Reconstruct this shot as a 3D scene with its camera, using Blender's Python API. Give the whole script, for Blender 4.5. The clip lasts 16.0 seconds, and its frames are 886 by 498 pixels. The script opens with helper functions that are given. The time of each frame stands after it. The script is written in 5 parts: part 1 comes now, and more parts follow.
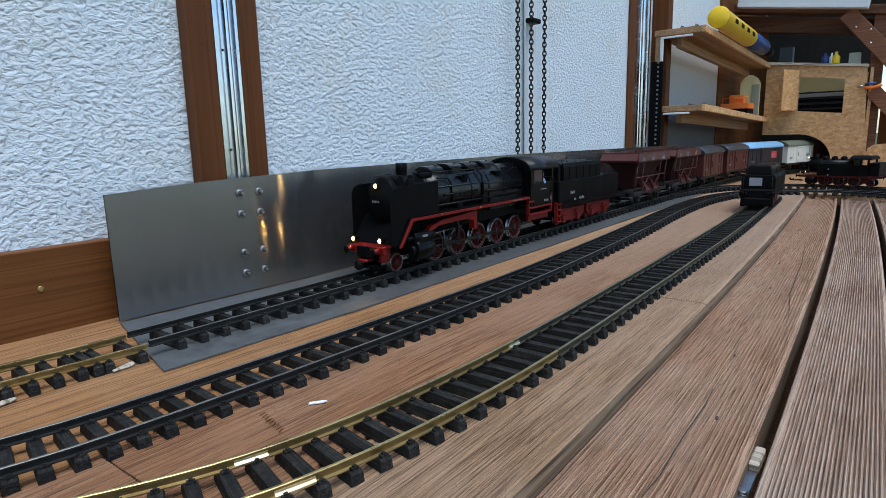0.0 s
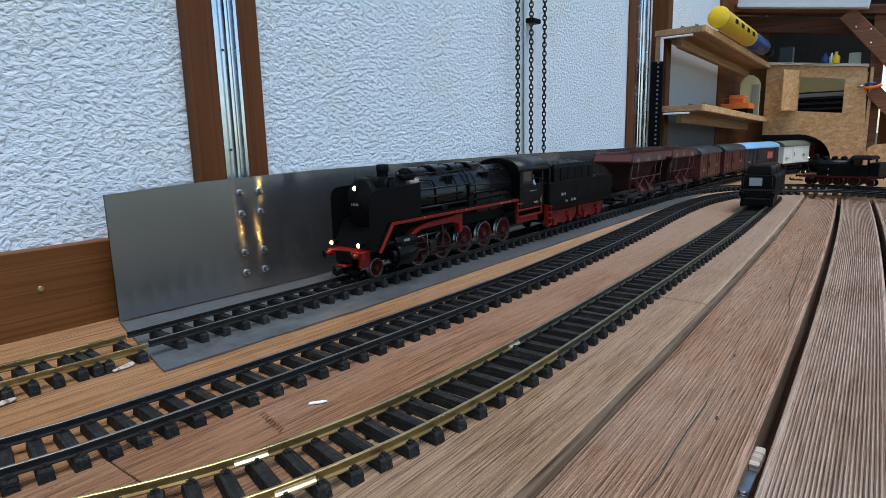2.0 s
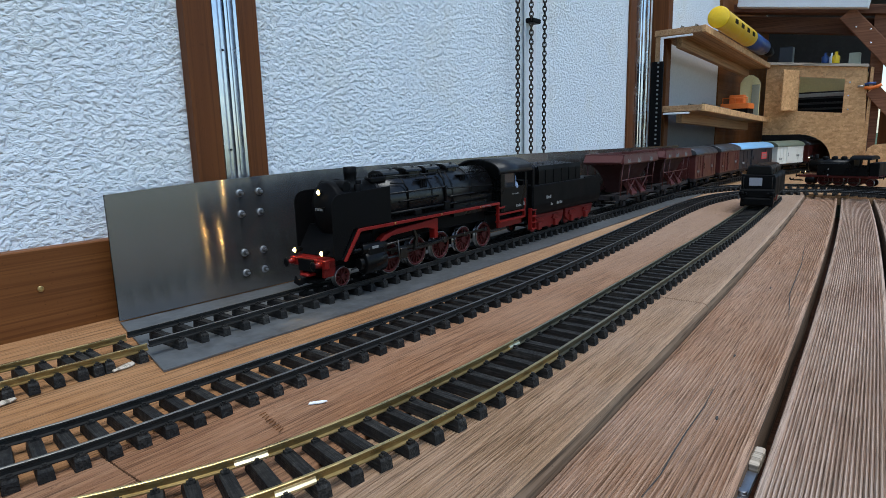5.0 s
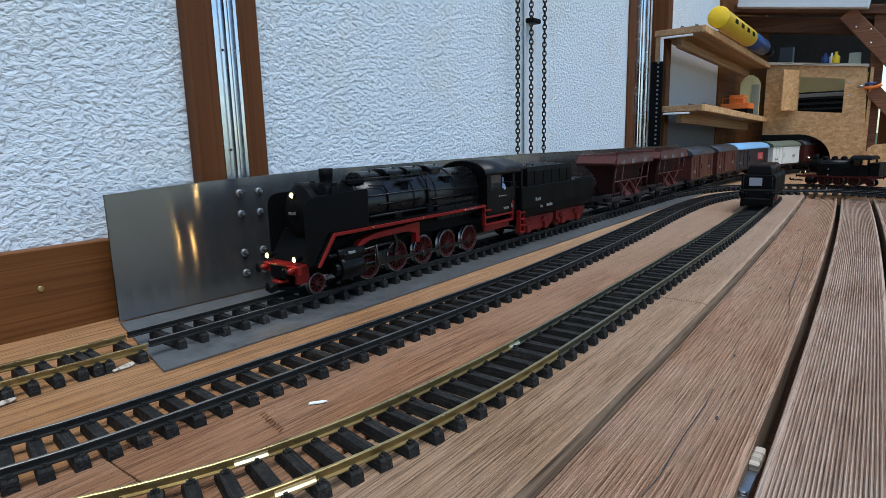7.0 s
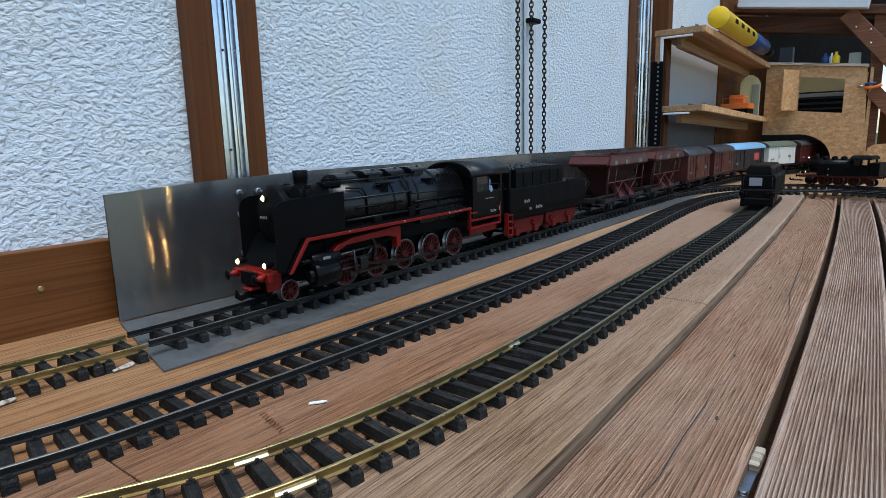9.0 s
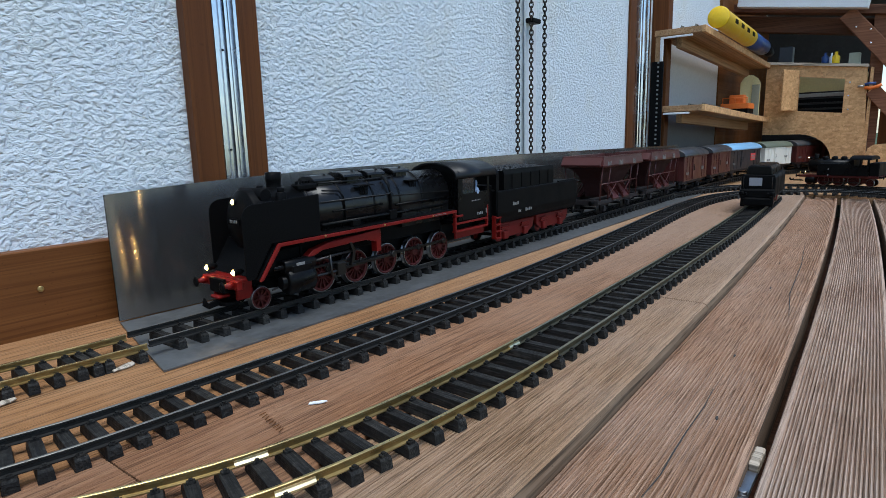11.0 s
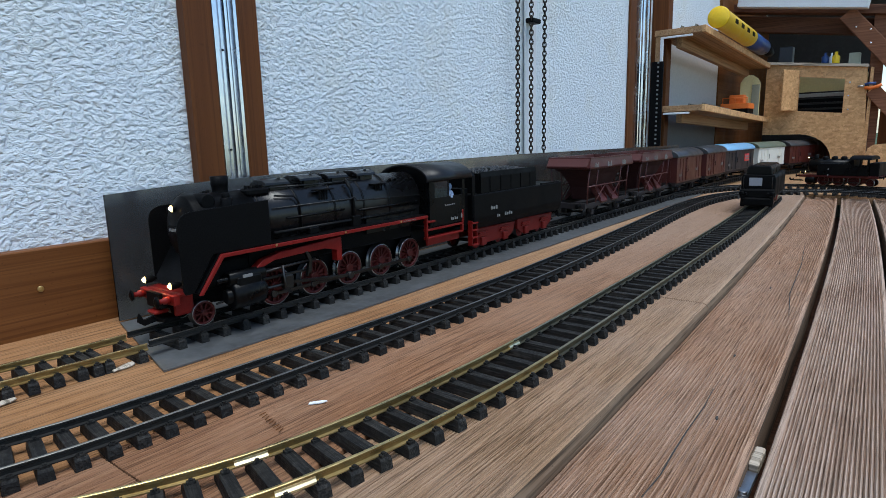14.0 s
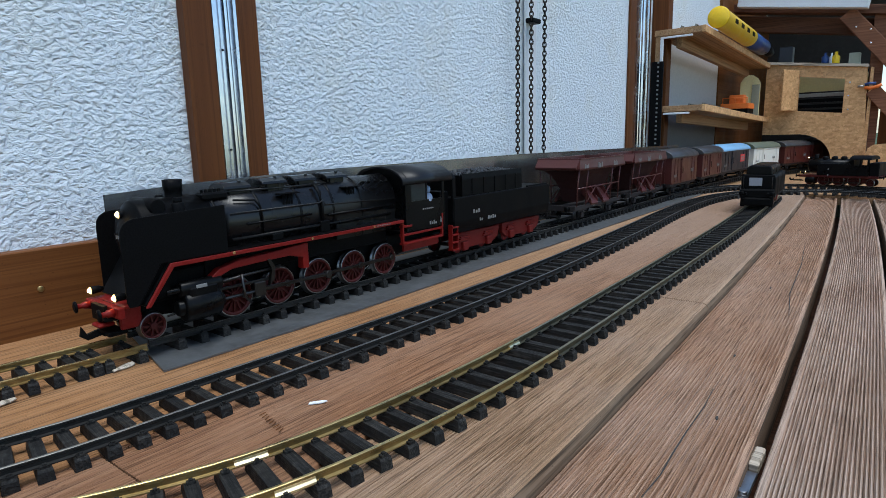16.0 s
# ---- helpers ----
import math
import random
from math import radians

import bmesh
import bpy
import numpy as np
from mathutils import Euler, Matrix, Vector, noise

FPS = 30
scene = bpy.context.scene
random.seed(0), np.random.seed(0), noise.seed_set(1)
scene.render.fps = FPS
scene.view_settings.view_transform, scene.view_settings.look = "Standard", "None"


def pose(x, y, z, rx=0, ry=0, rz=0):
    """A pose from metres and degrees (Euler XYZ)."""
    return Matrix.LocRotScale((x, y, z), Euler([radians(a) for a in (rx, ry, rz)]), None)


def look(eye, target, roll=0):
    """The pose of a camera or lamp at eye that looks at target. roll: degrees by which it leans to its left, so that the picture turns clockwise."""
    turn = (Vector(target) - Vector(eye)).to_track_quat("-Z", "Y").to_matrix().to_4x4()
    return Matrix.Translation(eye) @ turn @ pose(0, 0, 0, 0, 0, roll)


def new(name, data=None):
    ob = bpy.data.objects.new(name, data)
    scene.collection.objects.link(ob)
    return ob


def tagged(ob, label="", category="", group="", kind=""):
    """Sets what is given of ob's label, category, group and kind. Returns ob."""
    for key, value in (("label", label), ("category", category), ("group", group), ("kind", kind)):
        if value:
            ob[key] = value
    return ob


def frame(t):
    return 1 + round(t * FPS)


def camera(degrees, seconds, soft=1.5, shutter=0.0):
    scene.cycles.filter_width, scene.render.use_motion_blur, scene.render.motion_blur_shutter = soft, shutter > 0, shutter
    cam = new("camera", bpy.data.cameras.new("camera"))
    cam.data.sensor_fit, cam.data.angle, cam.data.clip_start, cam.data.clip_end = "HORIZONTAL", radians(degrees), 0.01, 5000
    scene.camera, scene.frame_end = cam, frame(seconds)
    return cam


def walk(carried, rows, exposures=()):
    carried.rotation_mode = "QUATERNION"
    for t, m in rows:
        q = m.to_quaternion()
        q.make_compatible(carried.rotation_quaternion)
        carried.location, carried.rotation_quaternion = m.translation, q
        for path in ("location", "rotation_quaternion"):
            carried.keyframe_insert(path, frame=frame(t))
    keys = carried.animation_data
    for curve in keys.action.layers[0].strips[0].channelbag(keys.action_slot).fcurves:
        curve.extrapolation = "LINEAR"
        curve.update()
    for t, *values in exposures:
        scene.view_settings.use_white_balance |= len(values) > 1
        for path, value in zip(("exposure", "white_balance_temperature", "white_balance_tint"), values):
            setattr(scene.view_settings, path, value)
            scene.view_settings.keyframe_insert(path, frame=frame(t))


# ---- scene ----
cam = camera(73.495, 16.0, 0.7)
EYE = Matrix(((0.61024, 0.15962, -0.77597, 0.0), (-0.79186, 0.09362, -0.60348, 0.0), (-0.02368, 0.98273, 0.18353, 0.20889), (0, 0, 0, 1)))
SUN_ELEV, SUN_TURN = 66.0, 203.0
walk(cam, [(0.0, EYE), (16.0, EYE)], exposures=[(0.0, 0.78, 6100.0, 4.0), (16.0, 0.78, 6100.0, 4.0)])

# ---- world and light ----
world = bpy.data.worlds.new("sky")
scene.world = world
world.use_nodes = True
wn = world.node_tree.nodes
sky = wn.new("ShaderNodeTexSky")
sky.sky_type, sky.sun_disc = "NISHITA", False
sky.sun_elevation, sky.sun_rotation = radians(SUN_ELEV), radians(SUN_TURN)
sky.dust_density, sky.air_density = 0.6, 1.0
world.node_tree.links.new(sky.outputs[0], wn["Background"].inputs[0])
wn["Background"].inputs[1].default_value = 0.12
sun = new("sun", bpy.data.lights.new("sun", "SUN"))
sun.data.energy, sun.data.angle, sun.data.color = 1.5, radians(30), (1.0, 0.97, 0.94)
sun.matrix_world = look((0, 0, 0), (0.15, 0.36, -1.0))


# ---- materials ----
def nodes(name):
    m = bpy.data.materials.new(name)
    m.use_nodes = True
    t = m.node_tree
    return m, t, t.nodes["Principled BSDF"], t.links


def mixed(t, fac, a, b, mode="MIX"):
    n = t.nodes.new("ShaderNodeMix")
    n.data_type, n.blend_type = "RGBA", mode
    for i, v in ((0, fac), (6, a), (7, b)):
        if hasattr(v, "is_linked"):
            t.links.new(v, n.inputs[i])
        else:
            n.inputs[i].default_value = v if i == 0 else (*v, 1)
    return n.outputs[2]


def ramp(t, src, *stops):
    n = t.nodes.new("ShaderNodeValToRGB")
    e = n.color_ramp.elements
    while len(e) < len(stops):
        e.new(0.5)
    for k, (p, c) in zip(e, stops):
        k.position, k.color = p, (*c, 1) if hasattr(c, "__len__") else (c, c, c, 1)
    t.links.new(src, n.inputs[0])
    return n.outputs[0]


def coords(t, scale=(1, 1, 1), rot=(0, 0, 0), spread=0.0):
    c = t.nodes.new("ShaderNodeTexCoord")
    src = c.outputs["Object"]
    if spread:
        info = t.nodes.new("ShaderNodeObjectInfo")
        add = t.nodes.new("ShaderNodeVectorMath")
        add.operation = "MULTIPLY_ADD"
        t.links.new(info.outputs["Random"], add.inputs[0])
        add.inputs[1].default_value = (spread, spread * 1.7, spread * 0.6)
        t.links.new(src, add.inputs[2])
        src = add.outputs[0]
    mp = t.nodes.new("ShaderNodeMapping")
    mp.inputs["Scale"].default_value, mp.inputs["Rotation"].default_value = scale, [radians(a) for a in rot]
    t.links.new(src, mp.inputs[0])
    return mp.outputs[0]


def noisy(t, vec, scale, detail=4.0, rough=0.55, distort=0.0):
    n = t.nodes.new("ShaderNodeTexNoise")
    n.inputs["Scale"].default_value, n.inputs["Detail"].default_value = scale, detail
    n.inputs["Roughness"].default_value, n.inputs["Distortion"].default_value = rough, distort
    t.links.new(vec, n.inputs["Vector"])
    return n.outputs[0]


def bumped(t, p, height, strength, distance):
    b = t.nodes.new("ShaderNodeBump")
    b.inputs["Strength"].default_value, b.inputs["Distance"].default_value = strength, distance
    t.links.new(height, b.inputs["Height"])
    t.links.new(b.outputs[0], p.inputs["Normal"])


def plain(name, c, rough=0.5, metal=0.0, vary=0.25, grain=400.0, bump=0.2, depth=0.0004, blotch=18.0, spec=0.5):
    """Paint, plastic or metal with fine grain, larger blotches and uneven gloss."""
    m, t, p, l = nodes(name)
    v = coords(t, spread=3.0)
    fine, big = noisy(t, v, grain), noisy(t, v, blotch, 3.0)
    dark = tuple(x * (1 - vary) for x in c)
    light = tuple(min(1, x * (1 + vary * 0.6)) for x in c)
    a = mixed(t, big, dark, light)
    l.new(mixed(t, ramp(t, fine, (0.35, 0.0), (0.7, 1.0)), a, tuple(min(1, x * 1.08 + 0.004) for x in c)), p.inputs["Base Color"])
    rr = ramp(t, big, (0.3, max(0.02, rough - 0.08)), (0.7, min(1, rough + 0.1)))
    l.new(rr, p.inputs["Roughness"])
    p.inputs["Metallic"].default_value = metal
    p.inputs["Specular IOR Level"].default_value = spec
    bumped(t, p, fine, bump, depth)
    return m


def timber(name, c_dark, c_light, rough=0.7, along="x", stripe=70.0, bump=0.35, wear=(0.5, 0.45, 0.4), worn=0.0, depth=0.0008, lines_dark=0.4, greyed=0.0):
    """Sawn wood: long fine grain lines along one axis, growth bands, stains and a worn grey bloom."""
    m, t, p, l = nodes(name)

    def stretched(k):
        return coords(t, {"x": (k, 1, 1), "y": (1, k, 1), "z": (1, 1, k)}[along], spread=4.0)
    lines = noisy(t, stretched(0.010), stripe * 6, 3.0, 0.6, 0.1)
    fibres = noisy(t, stretched(0.02), stripe * 18, 3.0, 0.7)
    bands = noisy(t, stretched(0.02), stripe * 1.5, 4.0, 0.6, 0.4)
    stain = noisy(t, coords(t, spread=4.0), 9.0, 5.0, 0.6)
    specks = noisy(t, coords(t, spread=4.0), 260.0, 3.0, 0.6)
    base = mixed(t, ramp(t, bands, (0.36, 0.0), (0.64, 1.0)), c_dark, c_light)
    base = mixed(t, ramp(t, fibres, (0.52, 0.0), (0.72, 1.1 * (1 - lines_dark))), base, tuple(min(1, x * 1.45) for x in c_light))
    base = mixed(t, ramp(t, lines, (0.38, 1.0), (0.50, 0.0)), base, tuple(x * lines_dark for x in c_dark))
    base = mixed(t, ramp(t, stain, (0.42, 0.0), (0.72, worn)), base, wear)
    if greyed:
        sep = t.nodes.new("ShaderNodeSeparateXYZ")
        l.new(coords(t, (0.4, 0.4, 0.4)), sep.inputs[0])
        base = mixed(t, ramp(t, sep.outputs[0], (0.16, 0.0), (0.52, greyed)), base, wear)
    base = mixed(t, ramp(t, specks, (0.27, 0.55), (0.36, 0.0)), base, tuple(x * 0.45 for x in c_dark))
    l.new(mixed(t, 0.2, base, ramp(t, stain, (0.3, 0.6), (0.7, 1.0)), "MULTIPLY"), p.inputs["Base Color"])
    l.new(ramp(t, stain, (0.3, rough - 0.1), (0.7, min(1.0, rough + 0.12))), p.inputs["Roughness"])
    p.inputs["Specular IOR Level"].default_value = 0.2
    bumped(t, p, mixed(t, 0.35, lines, fibres), bump, depth)
    return m


def sleeper_plastic(name):
    """Moulded plastic ties: grain along the tie, dust in the grain, some ties greyer than others."""
    m, t, p, l = nodes(name)
    grain = noisy(t, coords(t, (1, 0.07, 1), spread=3.0), 520.0, 3.0, 0.6, 0.2)
    dirt = noisy(t, coords(t, spread=3.0), 130.0, 4.0, 0.65)
    info = t.nodes.new("ShaderNodeObjectInfo")
    dusty = mixed(t, info.outputs["Random"], (0.016, 0.0148, 0.0132), (0.046, 0.042, 0.036))
    base = mixed(t, ramp(t, grain, (0.44, 0.0), (0.60, 1.0)), (0.008, 0.0075, 0.007), dusty)
    l.new(mixed(t, ramp(t, dirt, (0.42, 0.0), (0.66, 0.85)), base, (0.012, 0.011, 0.010)), p.inputs["Base Color"])
    l.new(ramp(t, dirt, (0.3, 0.5), (0.7, 0.85)), p.inputs["Roughness"])
    p.inputs["Specular IOR Level"].default_value = 0.22
    bumped(t, p, grain, 1.0, 0.0012)
    return m


def stucco(name):
    """Scraped render: crumbly ridges and pits, softly uneven, faintly yellowed in places."""
    m, t, p, l = nodes(name)
    v = coords(t)
    a = noisy(t, coords(t, (0.8, 1.0, 1.15), (0, 35, 0)), 125.0, 3.5, 0.6, 0.3)
    crumbs = noisy(t, v, 300.0, 4.0, 0.65, 0.1)
    big = noisy(t, v, 30.0, 4.0)
    ridge = ramp(t, a, (0.36, 0.0), (0.47, 0.55), (0.64, 1.0))
    h = mixed(t, 0.36, ridge, crumbs)
    h = mixed(t, 0.22, h, big)
    soil = noisy(t, v, 3.2, 5.0)
    col = mixed(t, soil, (0.70, 0.76, 0.815), (0.77, 0.825, 0.865))
    l.new(mixed(t, ramp(t, noisy(t, v, 6.5, 4.0), (0.52, 0.0), (0.70, 0.5)), col, (0.70, 0.71, 0.68)), p.inputs["Base Color"])
    p.inputs["Roughness"].default_value = 0.95
    p.inputs["Specular IOR Level"].default_value = 0.15
    bumped(t, p, h, 1.0, 0.0066)
    return m


def chipboard(name, tone=1.0):
    """Oriented strand board: flakes of random tone."""
    m, t, p, l = nodes(name)
    col, hs = None, None
    for k, (rot, sc) in enumerate((((20, 35, 10), (40, 110, 110)), ((-30, 70, 60), (110, 45, 100)))):
        vo = t.nodes.new("ShaderNodeTexVoronoi")
        vo.inputs["Scale"].default_value = 1.0
        l.new(coords(t, sc, rot), vo.inputs["Vector"])
        c = ramp(t, vo.outputs["Color"], (0.1, (0.24 * tone, 0.125 * tone, 0.048 * tone)), (0.5, (0.34 * tone, 0.19 * tone, 0.080 * tone)), (0.9, (0.44 * tone, 0.265 * tone, 0.125 * tone)))
        col = c if col is None else mixed(t, 0.5, col, c)
    g = noisy(t, coords(t), 160.0)
    l.new(mixed(t, 0.25, col, ramp(t, g, (0.3, 0.55), (0.7, 1.0)), "MULTIPLY"), p.inputs["Base Color"])
    p.inputs["Roughness"].default_value = 0.7
    bumped(t, p, g, 0.3, 0.001)
    return m


def brushed(name, c, rough=0.34, turn=0.0):
    """Brushed sheet metal: fine lines, smeared highlights, faint smudges."""
    m, t, p, l = nodes(name)
    lines, smudge = noisy(t, coords(t, (0.02, 1, 1)), 900.0, 3.0), noisy(t, coords(t), 14.0, 4.0)
    l.new(mixed(t, 0.18, mixed(t, smudge, tuple(x * 0.82 for x in c), c), ramp(t, lines, (0.35, 0.5), (0.65, 1.0)), "MULTIPLY"), p.inputs["Base Color"])
    p.inputs["Metallic"].default_value = 0.86
    l.new(ramp(t, smudge, (0.3, rough - 0.015), (0.75, rough + 0.025)), p.inputs["Roughness"])
    p.inputs["Anisotropic"].default_value = 1.0
    p.inputs["Anisotropic Rotation"].default_value = turn
    cx = t.nodes.new("ShaderNodeCombineXYZ")
    cx.inputs[0].default_value = 1.0
    l.new(cx.outputs[0], p.inputs["Tangent"])
    return m


def glowing(name, c, strength):
    m, t, p, l = nodes(name)
    p.inputs["Base Color"].default_value = (*c, 1)
    p.inputs["Emission Color"].default_value = (*c, 1)
    p.inputs["Emission Strength"].default_value = strength
    return m


M_STUCCO = stucco("white_stucco")
M_STAIN = timber("brown_stained_wood", (0.098, 0.031, 0.007), (0.128, 0.043, 0.010), 0.55, "z", 40, 0.15, lines_dark=0.86)
M_STAINX = timber("brown_stained_board", (0.125, 0.043, 0.010), (0.175, 0.066, 0.017), 0.55, "x", 40, 0.2, lines_dark=0.86)
M_DARKBEAM = timber("dark_beam_wood", (0.085, 0.036, 0.019), (0.15, 0.066, 0.036), 0.6, "y", 40, 0.2, lines_dark=0.8)
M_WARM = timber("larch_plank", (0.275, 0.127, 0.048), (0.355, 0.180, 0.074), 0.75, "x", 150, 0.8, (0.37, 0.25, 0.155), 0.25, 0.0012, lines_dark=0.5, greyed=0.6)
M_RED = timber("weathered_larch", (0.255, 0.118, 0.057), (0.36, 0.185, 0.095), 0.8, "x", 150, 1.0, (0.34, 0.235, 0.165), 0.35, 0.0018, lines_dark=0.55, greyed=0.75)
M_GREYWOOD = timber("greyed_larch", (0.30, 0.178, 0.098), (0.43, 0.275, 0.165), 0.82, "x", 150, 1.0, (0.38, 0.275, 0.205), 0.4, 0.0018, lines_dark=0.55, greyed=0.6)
M_RIB = timber("grooved_decking", (0.35, 0.196, 0.116), (0.50, 0.312, 0.203), 0.8, "x", 130, 1.0, (0.43, 0.32, 0.25), 0.4, 0.0018, lines_dark=0.55)
M_RIBGREY = timber("greyed_grooved_decking", (0.38, 0.25, 0.175), (0.54, 0.385, 0.29), 0.8, "x", 90, 1.0, (0.52, 0.43, 0.35), 0.4, 0.0018, lines_dark=0.6)
# dirty plank sides, made darker to paint in the shade of step and gaps
M_EDGE = timber("dirt_and_shade_plank_edge", (0.13, 0.082, 0.05), (0.20, 0.132, 0.085), 0.85, "x", 40, 0.3, (0.22, 0.17, 0.12), 0.5)
M_SHELF = timber("shelf_board", (0.30, 0.17, 0.08), (0.42, 0.26, 0.14), 0.6, "x", 30, 0.15, lines_dark=0.82)
M_OSB = chipboard("strand_board", 1.75)
M_SHEET = brushed("aluminium_sheet", (0.27, 0.257, 0.245), 0.165, 0.25)
M_ALU = plain("aluminium_profile", (0.66, 0.68, 0.72), 0.2, 1.0, 0.1, 300, 0.1)
M_STEEL = plain("galvanised_steel", (0.36, 0.36, 0.37), 0.35, 1.0, 0.3, 500, 0.2)
M_NUT = plain("dark_nut_steel", (0.12, 0.115, 0.11), 0.4, 1.0, 0.4, 500, 0.2)
M_TIE = sleeper_plastic("black_plastic_sleeper")
M_SCUFF = plain("scuffed_aluminium", (0.165, 0.172, 0.175), 0.42, 0.55, 0.6, 140, 0.4, 0.0005, 42)
M_DARKRAIL = plain("tarnished_rail", (0.20, 0.19, 0.175), 0.42, 0.95, 0.4, 300, 0.3, 0.0003, 30)
M_RAILSIDE = plain("blackened_rail_side", (0.013, 0.0125, 0.0115), 0.5, 0.2, 0.4, 300, 0.3, 0.0003, 30, 0.3)
M_BRASSSIDE = plain("tarnished_brass_side", (0.33, 0.24, 0.10), 0.40, 0.9, 0.4, 300, 0.25, 0.0003, 40)
M_BRASS = plain("brass_rail", (0.58, 0.43, 0.19), 0.30, 1.0, 0.35, 300, 0.25, 0.0003, 40)
M_BRONZESIDE = plain("weathered_brass_side", (0.105, 0.095, 0.062), 0.45, 0.8, 0.4, 300, 0.25, 0.0003, 30)
M_BRONZE = plain("weathered_brass_rail", (0.30, 0.265, 0.17), 0.4, 0.9, 0.4, 300, 0.25, 0.0003, 30)


# ---- building helpers ----
def obj(name, bm, material):
    me = bpy.data.meshes.new(name)
    bm.normal_update()
    bm.to_mesh(me)
    bm.free()
    for mm in (material if isinstance(material, (list, tuple)) else [material]):
        me.materials.append(mm)
    return new(name, me)


def part(name, bm, material, parent, label=""):
    ob = obj(name, bm, material)
    ob.parent = parent
    return tagged(ob, label)


def thing(name, label, category, m=None, group="", kind=""):
    e = new(name)
    e.empty_display_size = 0.05
    if m is not None:
        e.matrix_world = m
    return tagged(e, label, category, group, kind)


def single(name, bm, material, label, category, group="", kind=""):
    return tagged(obj(name, bm, material), label, category, group, kind)


def quads(bm, rows, closed=False, cap=True, smooth=False):
    """Skin between rows of points of equal length; closed: each row is a loop."""
    vs = [[bm.verts.new(p) for p in r] for r in rows]
    n = len(rows[0])
    for a, b in zip(vs, vs[1:]):
        for i in range(n if closed else n - 1):
            f = bm.faces.new((a[i], a[(i + 1) % n], b[(i + 1) % n], b[i]))
            f.smooth = smooth
    if closed and cap:
        bm.faces.new(vs[0][::-1])
        bm.faces.new(vs[-1])
    return bm


def fix(bm):
    bmesh.ops.recalc_face_normals(bm, faces=bm.faces)
    return bm


def bx(x0, x1, y0, y1, z0, z1, bevel=0.0, bm=None, seg=1):
    own = bm is None or bevel > 0
    b = bmesh.new() if own else bm
    v = [b.verts.new((x, y, z)) for x in (x0, x1) for y in (y0, y1) for z in (z0, z1)]
    for i in ((0, 1, 3, 2), (4, 6, 7, 5), (0, 4, 5, 1), (2, 3, 7, 6), (0, 2, 6, 4), (1, 5, 7, 3)):
        b.faces.new([v[k] for k in i])
    fix(b)
    if bevel:
        bmesh.ops.bevel(b, geom=list(b.edges), offset=bevel, segments=seg, affect="EDGES", clamp_overlap=True)
    if own and bm is not None:
        merge(bm, b)
        return bm
    return b


def merge(bm, other, m=None):
    me = bpy.data.meshes.new("tmp")
    if m is not None:
        other.transform(m)
    other.to_mesh(me)
    other.free()
    bm.from_mesh(me)
    bpy.data.meshes.remove(me)
    return bm


def turned(bm, profile, c, axis="z", seg=24, smooth=True):
    """A lathe form: profile of (radius, height) round the axis through c."""
    rows = []
    for r, h in profile:
        row = []
        for k in range(seg):
            a = 2 * math.pi * k / seg
            u, v = max(r, 1e-5) * math.cos(a), max(r, 1e-5) * math.sin(a)
            q = {"z": (u, v, h), "y": (u, h, v), "x": (h, u, v)}[axis]
            row.append((c[0] + q[0], c[1] + q[1], c[2] + q[2]))
        rows.append(row)
    b = bmesh.new()
    quads(b, rows, True, profile[0] != profile[-1], smooth)
    fix(b)
    return merge(bm, b)


def rod(bm, c, r, h0, h1, axis="z", seg=16, chamfer=0.0):
    ch = chamfer or min(r * 0.15, abs(h1 - h0) * 0.2)
    return turned(bm, [(r - ch, h0), (r, h0 + ch), (r, h1 - ch), (r - ch, h1)], c, axis, seg, seg > 8)


def tube(bm, pts, r, seg=8):
    """A round bar along a line of points."""
    pts = [Vector(p) for p in pts]
    rows = []
    for i, p in enumerate(pts):
        d = (pts[min(i + 1, len(pts) - 1)] - pts[max(i - 1, 0)]).normalized()
        s = d.cross(Vector((0.13, 0.31, 0.94))).normalized()
        w = d.cross(s)
        rows.append([p + r * (math.cos(2 * math.pi * k / seg) * s + math.sin(2 * math.pi * k / seg) * w) for k in range(seg)])
    b = bmesh.new()
    quads(b, rows, True, True, True)
    fix(b)
    return merge(bm, b)


def slab(bm, outline, lo, hi, axis="y", bevel=0.0):
    """An outline of 2D points pushed through from lo to hi along an axis (y: outline in x, z; x: in y, z; z: in x, y)."""
    put = {"y": lambda a, b, h: (a, h, b), "x": lambda a, b, h: (h, a, b), "z": lambda a, b, h: (a, b, h)}[axis]
    b = bmesh.new()
    quads(b, [[put(p, q, lo) for p, q in outline], [put(p, q, hi) for p, q in outline]], True)
    fix(b)
    if bevel:
        bmesh.ops.bevel(b, geom=list(b.edges), offset=bevel, segments=1, affect="EDGES", clamp_overlap=True)
    return merge(bm, b)


# ---- paths of the tracks ----
def spline(pts, step=0.01):
    """A smooth line through the points, cut into even steps."""
    p = [Vector((*q, 0)) for q in pts]
    p = [2 * p[0] - p[1]] + p + [2 * p[-1] - p[-2]]
    fine = []
    for i in range(1, len(p) - 2):
        for k in range(40):
            u = k / 40
            a, b, c, d = p[i - 1:i + 3]
            fine.append(0.5 * (2 * b + (c - a) * u + (2 * a - 5 * b + 4 * c - d) * u * u + (3 * b - a - 3 * c + d) * u ** 3))
    fine.append(p[-2])
    out, left = [fine[0]], step
    for a, b in zip(fine, fine[1:]):
        d = (b - a).length
        while d >= left:
            a = a + (b - a) * (left / d)
            d -= left
            out.append(a.copy())
            left = step
        left -= d
    return out


def station(line, s, step=0.01):
    """Place and direction at a length along the line."""
    i = min(max(s / step, 0), len(line) - 1.001)
    k = int(i)
    d = (line[min(k + 2, len(line) - 1)] - line[max(k - 1, 0)]).normalized()
    return line[k].lerp(line[k + 1], i - k), d


